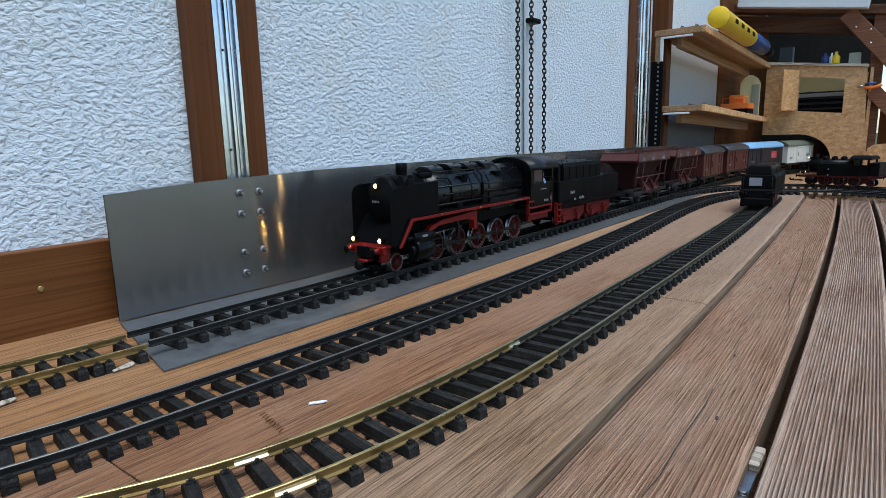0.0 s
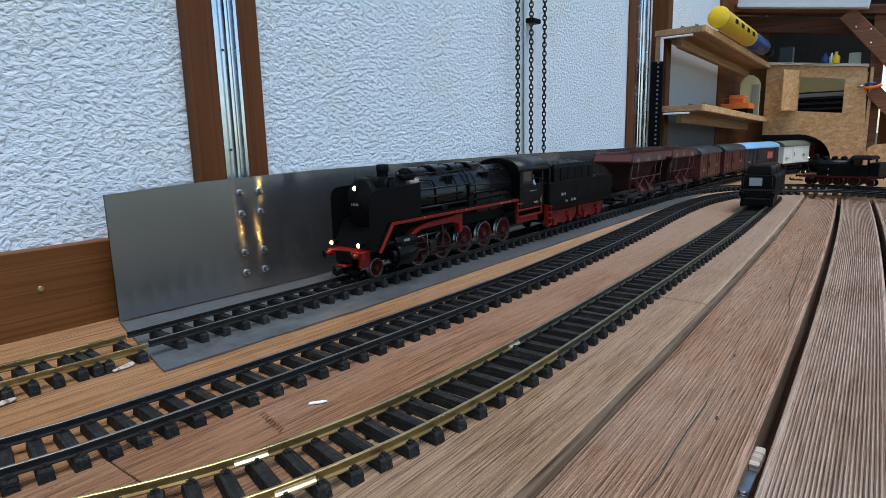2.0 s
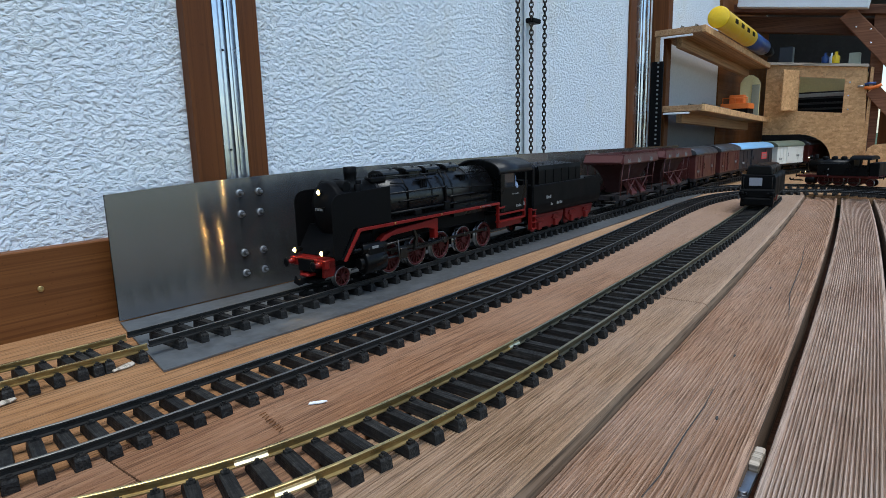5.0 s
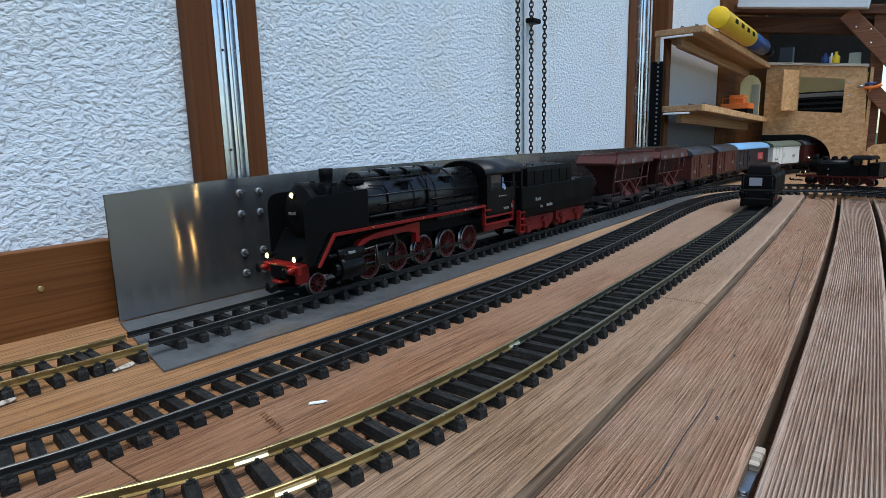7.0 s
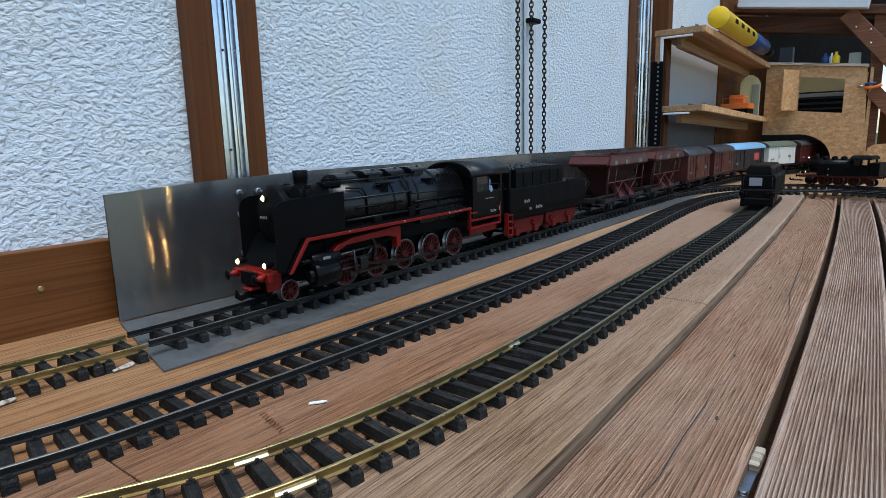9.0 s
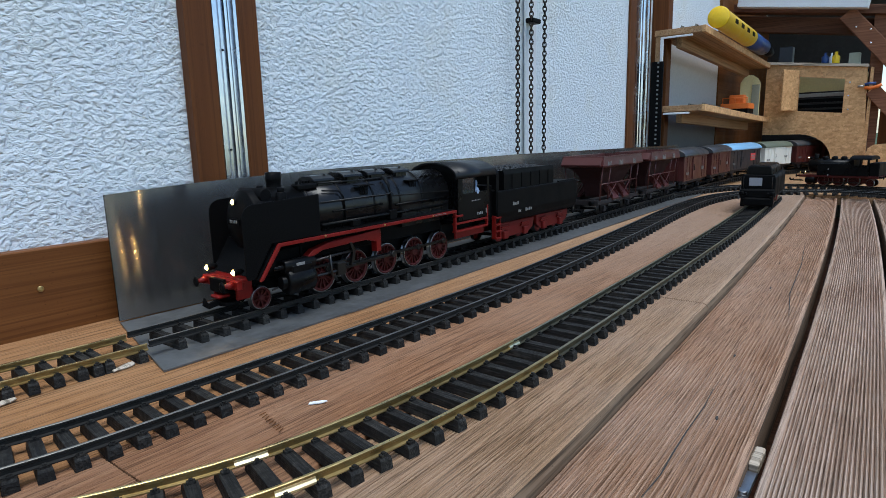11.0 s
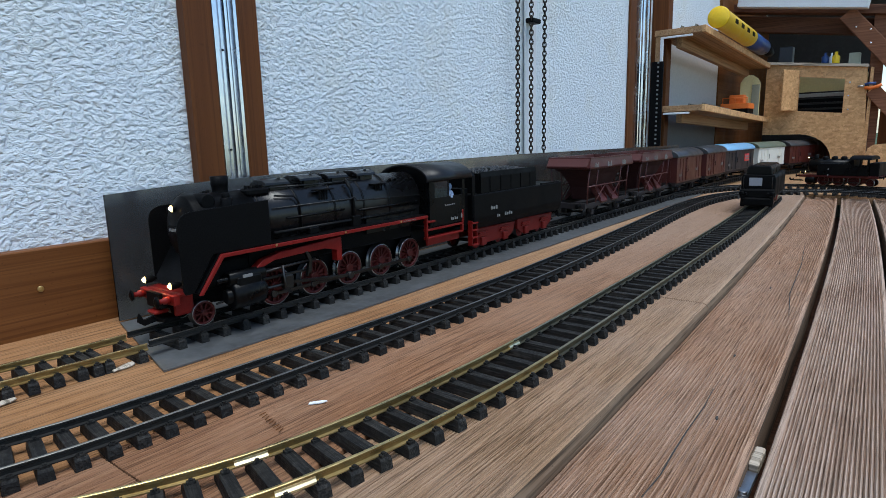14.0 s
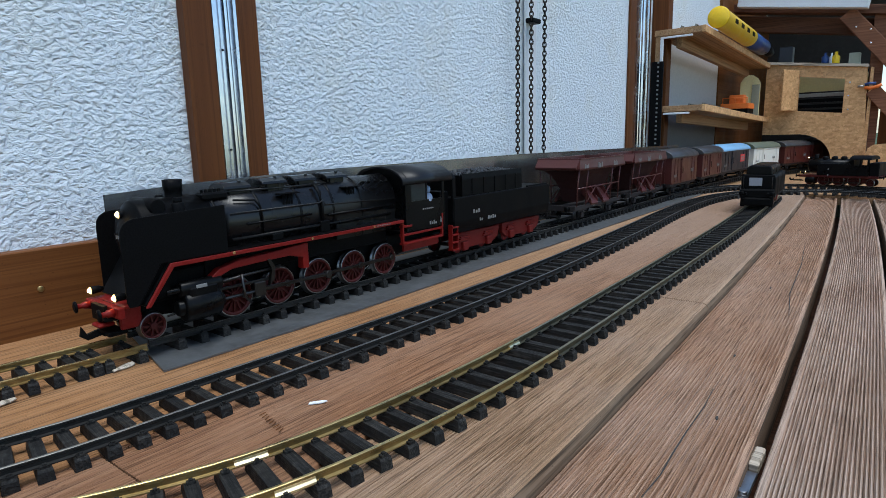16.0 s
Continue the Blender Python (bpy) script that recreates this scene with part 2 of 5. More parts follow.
Y1 = 0.599
RAIL_TOP = 0.018
MAIN = spline([(-0.6, 0.70), (-0.2, 0.645), (0.0, 0.622), (0.15, 0.608), (0.3, Y1 + 0.001), (0.8, Y1), (1.4, Y1), (2.0, Y1), (2.6, Y1 - 0.006), (2.95, Y1 - 0.052), (3.3, Y1 - 0.140), (3.7, Y1 - 0.26), (4.3, Y1 - 0.46)])
SPUR = spline([(1.72, Y1), (1.95, 0.595), (2.175, 0.56), (2.36, 0.48), (2.46, 0.36), (2.475, 0.22), (2.42, 0.05), (2.26, -0.16), (2.0, -0.34)])
MIDDLE = spline([(-0.15, 0.52), (-0.02, 0.475), (0.10, 0.441), (0.184, 0.428), (0.4, 0.415), (0.67, 0.409), (0.92, 0.417), (1.2, 0.432), (1.5, 0.454), (1.8, 0.46), (2.03, 0.425), (2.19, 0.33), (2.24, 0.2), (2.21, 0.06), (2.08, -0.12), (1.85, -0.3)])
FRONT = spline([(-0.08, 0.44), (0.04, 0.36), (0.15, 0.30), (0.25, 0.272), (0.38, 0.259), (0.53, 0.257), (0.69, 0.26), (0.9, 0.264), (1.3, 0.275), (1.8, 0.30), (2.02, 0.312)])
GAUGE = 0.0475
LIE = 1.0155
MIDDLE, FRONT = ([p * LIE for p in line] for line in (MIDDLE, FRONT))


def rail_mesh(line, a, b, side, z0=0.0085):
    """A rail with foot, web and head along a stretch of the line."""
    prof = [(-0.0026, 0), (0.0026, 0), (0.0026, 0.0008), (0.0007, 0.0016), (0.0007, 0.0042), (0.0014, 0.0049), (0.0014, 0.0064), (0.0008, 0.0068), (-0.0008, 0.0068), (-0.0014, 0.0064), (-0.0014, 0.0049), (-0.0007, 0.0042), (-0.0007, 0.0016), (-0.0026, 0.0008)]
    rows, n = [], max(2, int((b - a) / 0.02))
    for k in range(n + 1):
        p, d = station(line, a + (b - a) * k / n)
        nrm = Vector((-d.y, d.x, 0))
        rows.append([(*(p + nrm * (side * GAUGE / 2 + o)).xy, z0 + h) for o, h in prof])
    bm = bmesh.new()
    quads(bm, rows, True)
    fix(bm)
    for f in bm.faces:
        if f.normal.z > 0.25 and f.calc_center_median().z > z0 + 0.0061:
            f.material_index = 1
    return bm


def sleeper_mesh(top=0.0085, width=0.0048):
    """A boxy plastic tie with softened top edges and a bolted chair each side of both rails."""
    b = bmesh.new()
    half, w = 0.0308, width
    rows = []
    for y, zz, ww in ((-half - 0.0006, 0.0, 1.0), (-half, top - 0.0012, 0.86), (-half + 0.0014, top, 0.72), (half - 0.0014, top, 0.72), (half, top - 0.0012, 0.86), (half + 0.0006, 0.0, 1.0)):
        if zz == 0.0:
            rows.append([(-w * ww, y, -0.0001), (-w * ww, y, 0.0), (w * ww, y, 0.0), (w * ww, y, -0.0001)])
        else:
            rows.append([(-w * 1.04, y, 0), (-w * ww - 0.0003, y, zz - 0.0007), (w * ww + 0.0003, y, zz - 0.0007), (w * 1.04, y, 0)])
    for r, (y, zz, ww) in zip(rows[2:4], ((0, top, 0.86), (0, top, 0.86))):
        r[1], r[2] = (-w * ww, r[1][1], top), (w * ww, r[2][1], top)
    quads(b, rows, True)
    fix(b)
    for s in (-1, 1):
        for o in (-0.0040, 0.0040):
            c = s * GAUGE / 2 + o
            bx(-0.0026, 0.0026, c - 0.0016, c + 0.0016, top - 0.0004, top + 0.0018, 0, b)
            bx(-0.0012, 0.0012, c - 0.0012, c + 0.0012, top + 0.0018, top + 0.0030, 0, b)
    me = bpy.data.meshes.new("sleeper")
    b.to_mesh(me)
    b.free()
    me.materials.append(M_TIE)
    return me


TIE = sleeper_mesh()
TIE_HIGH = sleeper_mesh(0.0098, 0.0044)


def lay(track, line, a, b, law, z=0.0, anchor=None, tie=None):
    """Sleepers at a pitch that follows a law of (length, pitch), counted both ways from an anchor."""
    def pitch(q):
        return float(np.interp(q, [u for u, _ in law], [w for _, w in law]))
    places, q = [], a + 0.001 if anchor is None else anchor
    while q < b:
        places.append(q)
        q += pitch(q)
    q = places[0] - pitch(places[0])
    while q > a:
        places.append(q)
        q -= pitch(q)
    for q in places:
        p, d = station(line, q)
        o = new("sleeper", tie or TIE)
        o.parent = track
        o.matrix_local = pose(p.x, p.y, z, 0, 0, math.degrees(math.atan2(d.y, d.x)) + random.uniform(-0.8, 0.8))


def along(line, x):
    """Length along the line to where it passes x."""
    return 0.01 * min(range(len(line)), key=lambda i: abs(line[i].x - x))


XS = 0.262
ms = along(MAIN, XS)
track_brass = thing("railway_track", "brass-railed model track on black sleepers on orange planks", "track", group="tracks")
for sd in (-1, 1):
    part("rail", rail_mesh(MAIN, 0.02, ms - 0.002, sd, 0.0100), [M_BRASSSIDE, M_BRASS], track_brass, "tarnished brass rail")
lay(track_brass, MAIN, 0.03, along(MAIN, 0.2045), [(0, 0.0188)], 0.0, along(MAIN, 0.1835), TIE_HIGH)
for x in (0.2135, 0.2230, 0.2490):
    lay(track_brass, MAIN, along(MAIN, x), along(MAIN, x) + 0.003, [(0, 0.02)], 0.0, None, TIE_HIGH)
track_main = thing("railway_track", "dark-railed model track on grey sheet metal base", "track", group="tracks")
for sd in (-1, 1):
    part("rail", rail_mesh(MAIN, ms, 4.9, sd, 0.0124), [M_RAILSIDE, M_DARKRAIL], track_main, "dark tarnished rail")
lay(track_main, MAIN, ms + 0.006, 4.9, [(0, 0.0252)], 0.0025, along(MAIN, 0.29), TIE_HIGH)
track_spur = thing("railway_track", "dark model track curving off to the small engine", "track", group="tracks")
for sd in (-1, 1):
    part("rail", rail_mesh(SPUR, 0.2, 1.62, sd), [M_RAILSIDE, M_DARKRAIL], track_spur, "dark tarnished rail")
lay(track_spur, SPUR, 0.27, 1.62, [(0, 0.0255)], 0.0)
track_middle = thing("railway_track", "black-railed model track curving away over the planks", "track", group="tracks")
for sd in (-1, 1):
    part("rail", rail_mesh(MIDDLE, 0.0, 3.05, sd), [M_RAILSIDE, M_DARKRAIL], track_middle, "dark tarnished rail")
lay(track_middle, MIDDLE, 0.0, 3.05, [(0.2, 0.0172), (0.33, 0.0185), (0.40, 0.0228), (0.5, 0.0238), (0.8, 0.0258), (1.1, 0.0266)], 0.0, 0.265)
track_front = thing("railway_track", "brass-railed model track beside the grooved decking", "track", group="tracks")
for sd in (-1, 1):
    part("rail", rail_mesh(FRONT, 0.0, along(FRONT, 0.469), sd), [M_BRASSSIDE, M_BRASS], track_front, "shiny brass rail")
    part("rail", rail_mesh(FRONT, along(FRONT, 0.469) + 0.001, 2.15, sd), [M_BRONZESIDE, M_BRONZE], track_front, "weathered brass rail")
lay(track_front, FRONT, 0.004, 2.15, [(0.2, 0.0195), (0.33, 0.0208), (0.45, 0.0238), (0.6, 0.0242), (0.8, 0.0256)], 0.0, 0.334)


# ---- deck ----
LOW = 0.012      # the grooved boards lie this much lower


def edge(k):
    """The long edges of the decking boards, slightly bowed."""
    a, b, c = {-3: (-0.21, 0.014, 0.0135), -2: (-0.118, 0.0155, 0.0135), -1: (-0.0266, 0.0166, 0.013), 0: (0.0494, 0.0200, 0.01233), 1: (0.1590, 0.0151, 0.0109),
               2: (0.285, 0.010, 0.007), 3: (0.425, 0.006, 0.006), 4: (0.575, 0.004, 0.004), 5: (0.766, 0.0, 0.0)}[k]
    k = 1 + LOW / 0.209 if k <= 0 else 1.0
    return lambda x: k * (a + b * x / k + c * x * x / k / k)


def board(name, lo, hi, x0, x1, top, ribs, material, label, gap=0.0022, thick=0.024, rnd=0.004, groove=0.0034, rim=0.03, worn=0.0, gap_hi=None):
    """One plank: rounded long edges, ribs along it between two plain rims, worn and wandering by the share given."""
    prof = [(0.0, -thick, 0), (0.0, -rnd, 0), (0.0, -rnd * 0.3, rnd * 0.3), (0.0, 0.0, rnd)]
    right = [(1.0, z, -o) for _, z, o in prof][::-1]
    n = ribs * 5
    mid = [rim + (1 - 2 * rim) * i / n for i in range(n + 1)]
    rows, steps = [], max(2, int((x1 - x0) / (0.025 if worn else 0.10)))
    seed = lo(0) * 50
    for k in range(steps + 1):
        x = x0 + (x1 - x0) * k / steps
        a, b = lo(x) + gap, hi(x) - (gap if gap_hi is None else gap_hi)
        row = [(u, z, o) for u, z, o in prof]
        for i, u in enumerate(mid):
            deep = groove * max(0.0, math.cos(2 * math.pi * i / 5)) ** 0.7
            deep *= 1 - worn * (0.5 + 0.9 * noise.noise((x * 7, u * ribs * 0.45, seed)))
            side = worn * 0.010 * noise.noise((x * 4, u * 9, seed + 7))
            row.append((u + side * (u - rim) * (1 - rim - u) * 4, -max(deep, 0.0) + worn * 0.0006 * noise.noise((x * 18, u * ribs * 0.9, seed)), 0))
        row += right
        rows.append([(x, a + (b - a) * u + o, top + z + 0.0005 * noise.noise((x * 3, u * 2, seed))) for u, z, o in row])
    bm = bmesh.new()
    quads(bm, rows, True)
    fix(bm)
    # low side faces get the edge wood with shade in its colour
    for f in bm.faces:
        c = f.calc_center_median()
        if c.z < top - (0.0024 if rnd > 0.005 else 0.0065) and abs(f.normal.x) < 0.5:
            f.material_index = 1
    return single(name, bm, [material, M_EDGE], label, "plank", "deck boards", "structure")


G = {k: edge(k) for k in range(-3, 6)}
G["step"] = lambda x: G[1](x) + 0.004
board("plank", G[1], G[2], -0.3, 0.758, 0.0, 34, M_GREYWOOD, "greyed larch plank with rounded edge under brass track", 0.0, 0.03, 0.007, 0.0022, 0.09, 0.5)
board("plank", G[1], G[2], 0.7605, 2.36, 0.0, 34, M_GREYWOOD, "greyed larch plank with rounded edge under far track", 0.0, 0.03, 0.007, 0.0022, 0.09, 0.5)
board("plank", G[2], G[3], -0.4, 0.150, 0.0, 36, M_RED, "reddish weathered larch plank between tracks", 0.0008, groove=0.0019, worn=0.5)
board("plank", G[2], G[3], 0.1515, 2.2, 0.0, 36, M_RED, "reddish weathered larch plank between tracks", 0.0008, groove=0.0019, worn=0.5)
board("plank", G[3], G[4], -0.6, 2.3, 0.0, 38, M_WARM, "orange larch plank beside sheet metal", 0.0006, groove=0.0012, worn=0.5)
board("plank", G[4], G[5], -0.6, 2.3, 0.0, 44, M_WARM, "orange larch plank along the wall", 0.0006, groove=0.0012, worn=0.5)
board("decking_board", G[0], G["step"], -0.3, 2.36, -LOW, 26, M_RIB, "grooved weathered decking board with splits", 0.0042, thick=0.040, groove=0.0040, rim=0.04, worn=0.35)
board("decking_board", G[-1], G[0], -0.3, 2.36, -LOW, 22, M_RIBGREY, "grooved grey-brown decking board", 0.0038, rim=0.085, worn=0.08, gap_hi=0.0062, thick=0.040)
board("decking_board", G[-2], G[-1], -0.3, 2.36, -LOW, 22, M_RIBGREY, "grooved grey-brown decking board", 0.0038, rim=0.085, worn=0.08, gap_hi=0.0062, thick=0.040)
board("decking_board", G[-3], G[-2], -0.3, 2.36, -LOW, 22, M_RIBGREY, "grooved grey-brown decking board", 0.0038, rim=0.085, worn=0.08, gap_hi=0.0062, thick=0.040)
single("layout_base", bx(2.302, 5.2, -0.9, 0.766, -0.035, -0.002), M_SHELF, "brown plywood base under the far tracks", "baseboard", kind="structure")
single("deck_joist", bx(-0.4, 2.3, -0.4, 0.77, -0.16, -0.075), M_DARKBEAM, "dark underframe below the deck boards", "joist", kind="structure")

# ---- wall with posts ----
YW = 0.775
single("wall_north", bx(-1.6, 5.4, YW, YW + 0.2, -0.9, 1.7), M_STUCCO, "rough white stucco wall", "wall", kind="structure")
single("baseboard", bx(-1.0, 0.62, 0.757, YW - 0.001, -0.01, 0.098, 0.0015), M_STAINX, "brown stained board along wall foot", "board", kind="structure")


def post(x0, x1, y, label):
    return single("wall_post", bx(x0, x1, y, YW - 0.001, -0.03, 1.65, 0.002), M_STAIN, label, "post", "wall posts", "structure")


def profile(x0, x1, y, label):
    """An aluminium channel: two lips, a deep slot and a round bead."""
    w = x1 - x0
    out = [(x0, y + 0.012)]
    for u, d in ((0, 0), (0.16, 0), (0.18, 0.003), (0.24, 0.003), (0.26, 0.0005), (0.36, 0.0005), (0.38, 0.006), (0.44, 0.006), (0.46, -0.002), (0.50, -0.003), (0.55, -0.003), (0.58, -0.002), (0.60, 0.007), (0.66, 0.007), (0.68, 0.002), (0.74, 0.002), (0.76, 0.009), (0.85, 0.009), (0.87, 0), (1.0, 0)):
        out.append((x0 + w * u, y + d))
    out.append((x1, y + 0.012))
    bm = bmesh.new()
    slab(bm, out, -0.02, 1.6, "z")
    return single("aluminium_rail", bm, M_ALU, label, "rail", "wall rails", "structure")


post(0.4385, 0.4795, 0.755, "brown stained timber post on stucco wall")
post(0.5185, 0.551, 0.755, "brown stained timber post beside aluminium channel")
profile(0.4805, 0.5175, 0.757, "bright aluminium guide channel between brown posts")
post(2.03, 2.088, 0.766, "brown stained timber post on stucco wall")
profile(2.09, 2.205, 0.760, "bright aluminium guide channel beside brown post")

# ---- sheet metal trough ----
sheet = thing("sheet_metal_angle", "bent grey aluminium sheet behind and under the track", "sheet metal")


def sheet_y(x):
    """The upright sheet bows a little towards the track."""
    return 0.700 + 0.0225 * math.exp(-max(0.0, x - 0.2995) / 0.45)


def sheet_top(x):
    return float(np.interp(x, (0.2995, 0.36, 0.42, 0.6, 1.2, 2.4), (0.154, 0.1578, 0.1608, 0.1658, 0.1689, 0.1615)))


bm = bmesh.new()
face = []
for k in range(81):
    x = 0.2995 + 2.1005 * (k / 80) ** 1.6
    y = sheet_y(x)
    face.append([(x, y, 0.004), (x, y, sheet_top(x)), (x, y + 0.002, sheet_top(x)), (x, y + 0.002, 0.004)])
quads(bm, face, True, smooth=True)
fix(bm)
for e in bm.edges:
    e.smooth = len(e.link_faces) == 2 and e.calc_face_angle(0.0) < 0.5
part("upright_sheet", bm, M_SHEET, sheet, "brushed grey upright aluminium sheet")
bm = bmesh.new()
rear = [(x, sheet_y(x) - 0.0003) for x in (0.2995, 0.34, 0.38, 0.43, 0.5, 0.6, 0.8, 1.2, 2.4)]
slab(bm, [(0.252, 0.529)] + rear + [(2.4, 0.545), (1.9, 0.53), (0.5, 0.5215)], 0.0006, 0.0024, "z")
part("base_sheet", bm, M_SCUFF, sheet, "flat scuffed aluminium base sheet")
for bxp in (0.4705, 0.5005):
    for bz in (0.1418, 0.1132, 0.0593, 0.0308):
        yb = sheet_y(bxp) - 0.7225
        bm = bmesh.new()
        turned(bm, [(0.0036, 0.7205 + yb), (0.0052, 0.7207 + yb), (0.0052, 0.7222 + yb), (0.0, 0.7224 + yb)], (bxp, 0, bz), "y", 20)
        bolt = part("bolt", bm, M_STEEL, sheet, "small steel bolt with washer and nut")
        bm = bmesh.new()
        rod(bm, (bxp, 0, bz), 0.0037, 0.7168 + yb, 0.7205 + yb, "y", 6, 0.0004)
        part("nut", bm, M_NUT, bolt, "dark hexagon nut")
        bm = bmesh.new()
        rod(bm, (bxp, 0, bz), 0.0019, 0.7140 + yb, 0.7166 + yb, "y", 12)
        part("thread_end", bm, M_STEEL, bolt)

# ---- rolling stock ----
M_BLACK = plain("satin_black_paint", (0.002, 0.002, 0.0022), 0.3, 0.0, 0.4, 350, 0.15, 0.0002, 25, 0.12)
M_BOILER = plain("polished_black_paint", (0.003, 0.003, 0.0036), 0.27, 0.0, 0.2, 500, 0.06, 0.0002, 25, 0.34)
M_SOOT = plain("matt_black_paint", (0.0018, 0.0018, 0.0021), 0.45, 0.0, 0.15, 600, 0.05, 0.0002, 25, 0.06)
M_REDP = plain("locomotive_red", (0.155, 0.0052, 0.0035), 0.42, 0.0, 0.3, 350, 0.1, 0.0002, 30, 0.22)
# locomotive red darkened for the shade under the tank overhang
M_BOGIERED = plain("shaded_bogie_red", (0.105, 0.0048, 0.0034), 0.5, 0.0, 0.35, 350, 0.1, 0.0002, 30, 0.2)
M_TYRE = plain("bright_steel_tyre", (0.22, 0.215, 0.21), 0.28, 1.0, 0.2, 400, 0.1)
M_HANDRAIL = plain("blackened_handrail", (0.02, 0.02, 0.02), 0.4, 0.5, 0.3, 400, 0.1)
# dark wheel red, deepened further with the shade beneath the running boards
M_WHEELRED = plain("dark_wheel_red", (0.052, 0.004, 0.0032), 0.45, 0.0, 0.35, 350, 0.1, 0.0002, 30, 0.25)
M_ROOFB = plain("sheen_black_roof", (0.004, 0.0043, 0.0055), 0.38, 0.0, 0.3, 300, 0.1, 0.0002, 25, 0.30)
M_ROD = plain("dark_steel_rod", (0.055, 0.052, 0.05), 0.35, 1.0, 0.3, 400, 0.1)
M_COAL = plain("coal", (0.010, 0.010, 0.011), 0.4, 0.0, 0.6, 260, 0.8, 0.002, 90)
M_GLASS = plain("dark_window_glass", (0.02, 0.022, 0.025), 0.08, 0.0, 0.1, 300, 0.0)
M_LETTER = plain("white_lettering", (0.17, 0.17, 0.165), 0.6, 0.0, 0.1, 400, 0.0)
M_OXIDE = plain("oxide_brown_wagon_paint", (0.062, 0.0105, 0.008), 0.40, 0.0, 0.35, 300, 0.2, 0.0003, 25)
M_OXDARK = plain("dark_oxide_underframe", (0.010, 0.006, 0.006), 0.65, 0.0, 0.4, 300, 0.2, 0.0003, 25)
M_GREYROOF = plain("grey_wagon_roof", (0.036, 0.038, 0.042), 0.38, 0.0, 0.25, 300, 0.15, 0.0003, 20)
M_BLUEROOF = plain("light_blue_wagon_roof", (0.20, 0.40, 0.62), 0.4, 0.0, 0.15, 300, 0.1, 0.0003, 20)
M_NAVY = plain("dark_blue_wagon_paint", (0.007, 0.010, 0.017), 0.4, 0.0, 0.3, 300, 0.1, 0.0003, 20)
M_WHITEP = plain("white_wagon_paint", (0.62, 0.62, 0.56), 0.5, 0.0, 0.12, 300, 0.1, 0.0003, 20)
M_GREENROOF = plain("olive_wagon_roof", (0.10, 0.12, 0.085), 0.55, 0.0, 0.25, 300, 0.1, 0.0003, 20)
M_EMBLEM = plain("red_emblem", (0.5, 0.04, 0.04), 0.5, 0.0, 0.1, 300, 0.0)
M_LAMP = glowing("warm_headlamp", (1.0, 0.68, 0.22), 2.1)
M_BULB = glowing("bright_lamp_bulb", (1.0, 0.60, 0.20), 150.0)
# wagon oxide darkened to carry the shade below the hopper rim
M_FUNNEL = plain("shaded_oxide_funnel", (0.030, 0.008, 0.007), 0.6, 0.0, 0.4, 300, 0.2, 0.0003, 25, 0.2)
M_SHIRT = plain("blue_shirt_plastic", (0.20, 0.27, 0.40), 0.6, 0.0, 0.2, 300, 0.0)

MOVING = []      # (thing, place of its front behind the engine's front, length)
ROLLING = []     # (wheelset, x, z, radius)
CRANKS = []      # (rod, kind, side)


def wheelset(parent, x, r, zc, spokes, material, face=0.0275, rods=False):
    """An axle with two wheels; spoked ones have hub, spokes, rim and a counterweight."""
    bm = bmesh.new()
    rod(bm, (0, 0, 0), 0.003, -face + 0.004, face - 0.004, "y", 10)
    axle = part("wheelset", bm, M_ROD, parent)
    axle.matrix_local = pose(x, 0, zc)
    for s in (-1, 1):
        w = bmesh.new()
        if spokes:
            turned(w, [(r * 0.80, s * (face - 0.0045)), (r * 0.95, s * (face - 0.0045)), (r * 0.95, s * (face - 0.0005)), (r * 0.80, s * (face - 0.0004)), (r * 0.80, s * (face - 0.0045))], (0, 0, 0), "y", 32)
            rod(w, (0, 0, 0), r * 0.24, s * (face - 0.004), s * (face + 0.0008), "y", 14)
            star = []
            for k in range(spokes):
                a = 2 * math.pi * k / spokes
                for rr, half in ((0.17, -0.0008), (0.84, -0.0009), (0.84, 0.0009), (0.17, 0.0008)):
                    d = half / (rr * r)
                    star.append((rr * r * math.cos(a + d), rr * r * math.sin(a + d)))
            slab(w, star, s * (face - 0.0030), s * (face - 0.0013))
            if rods:
                arc = [(r * 0.84 * math.cos(a), r * 0.84 * math.sin(a)) for a in [radians(65 + 10 * i) for i in range(6)]]
                slab(w, arc, s * (face - 0.003), s * (face - 0.0006))
                rod(w, (r * 0.42 * (-1), 0, 0), 0.0035, s * (face - 0.003), s * (face + 0.001), "y", 12)
            turned(w, [(0.0, s * (face - 0.0042)), (r * 0.85, s * (face - 0.0042))], (0, 0, 0), "y", 24)
        else:
            turned(w, [(0.0, s * (face + 0.0005)), (r * 0.25, s * face), (r * 0.5, s * (face - 0.0016)), (r * 0.85, s * (face - 0.0008)), (r * 0.9, s * (face - 0.004)), (0.0, s * (face - 0.004))], (0, 0, 0), "y", 24)
        part("wheel", w, material, axle)
        ty = bmesh.new()
        turned(ty, [(r * 0.945, s * (face - 0.0004)), (r * 0.985, s * (face - 0.0002)), (r, s * (face - 0.0012)), (r, s * (face - 0.0052)), (r * 1.09, s * (face - 0.0062)), (r * 1.09, s * (face - 0.0072)), (r * 0.92, s * (face - 0.0072)), (r * 0.945, s * (face - 0.0004))], (0, 0, 0), "y", 32)
        part("tyre", ty, M_TYRE if spokes else M_ROD, axle, "steel wheel tyre")
    ROLLING.append((axle, x, zc, r))
    return axle


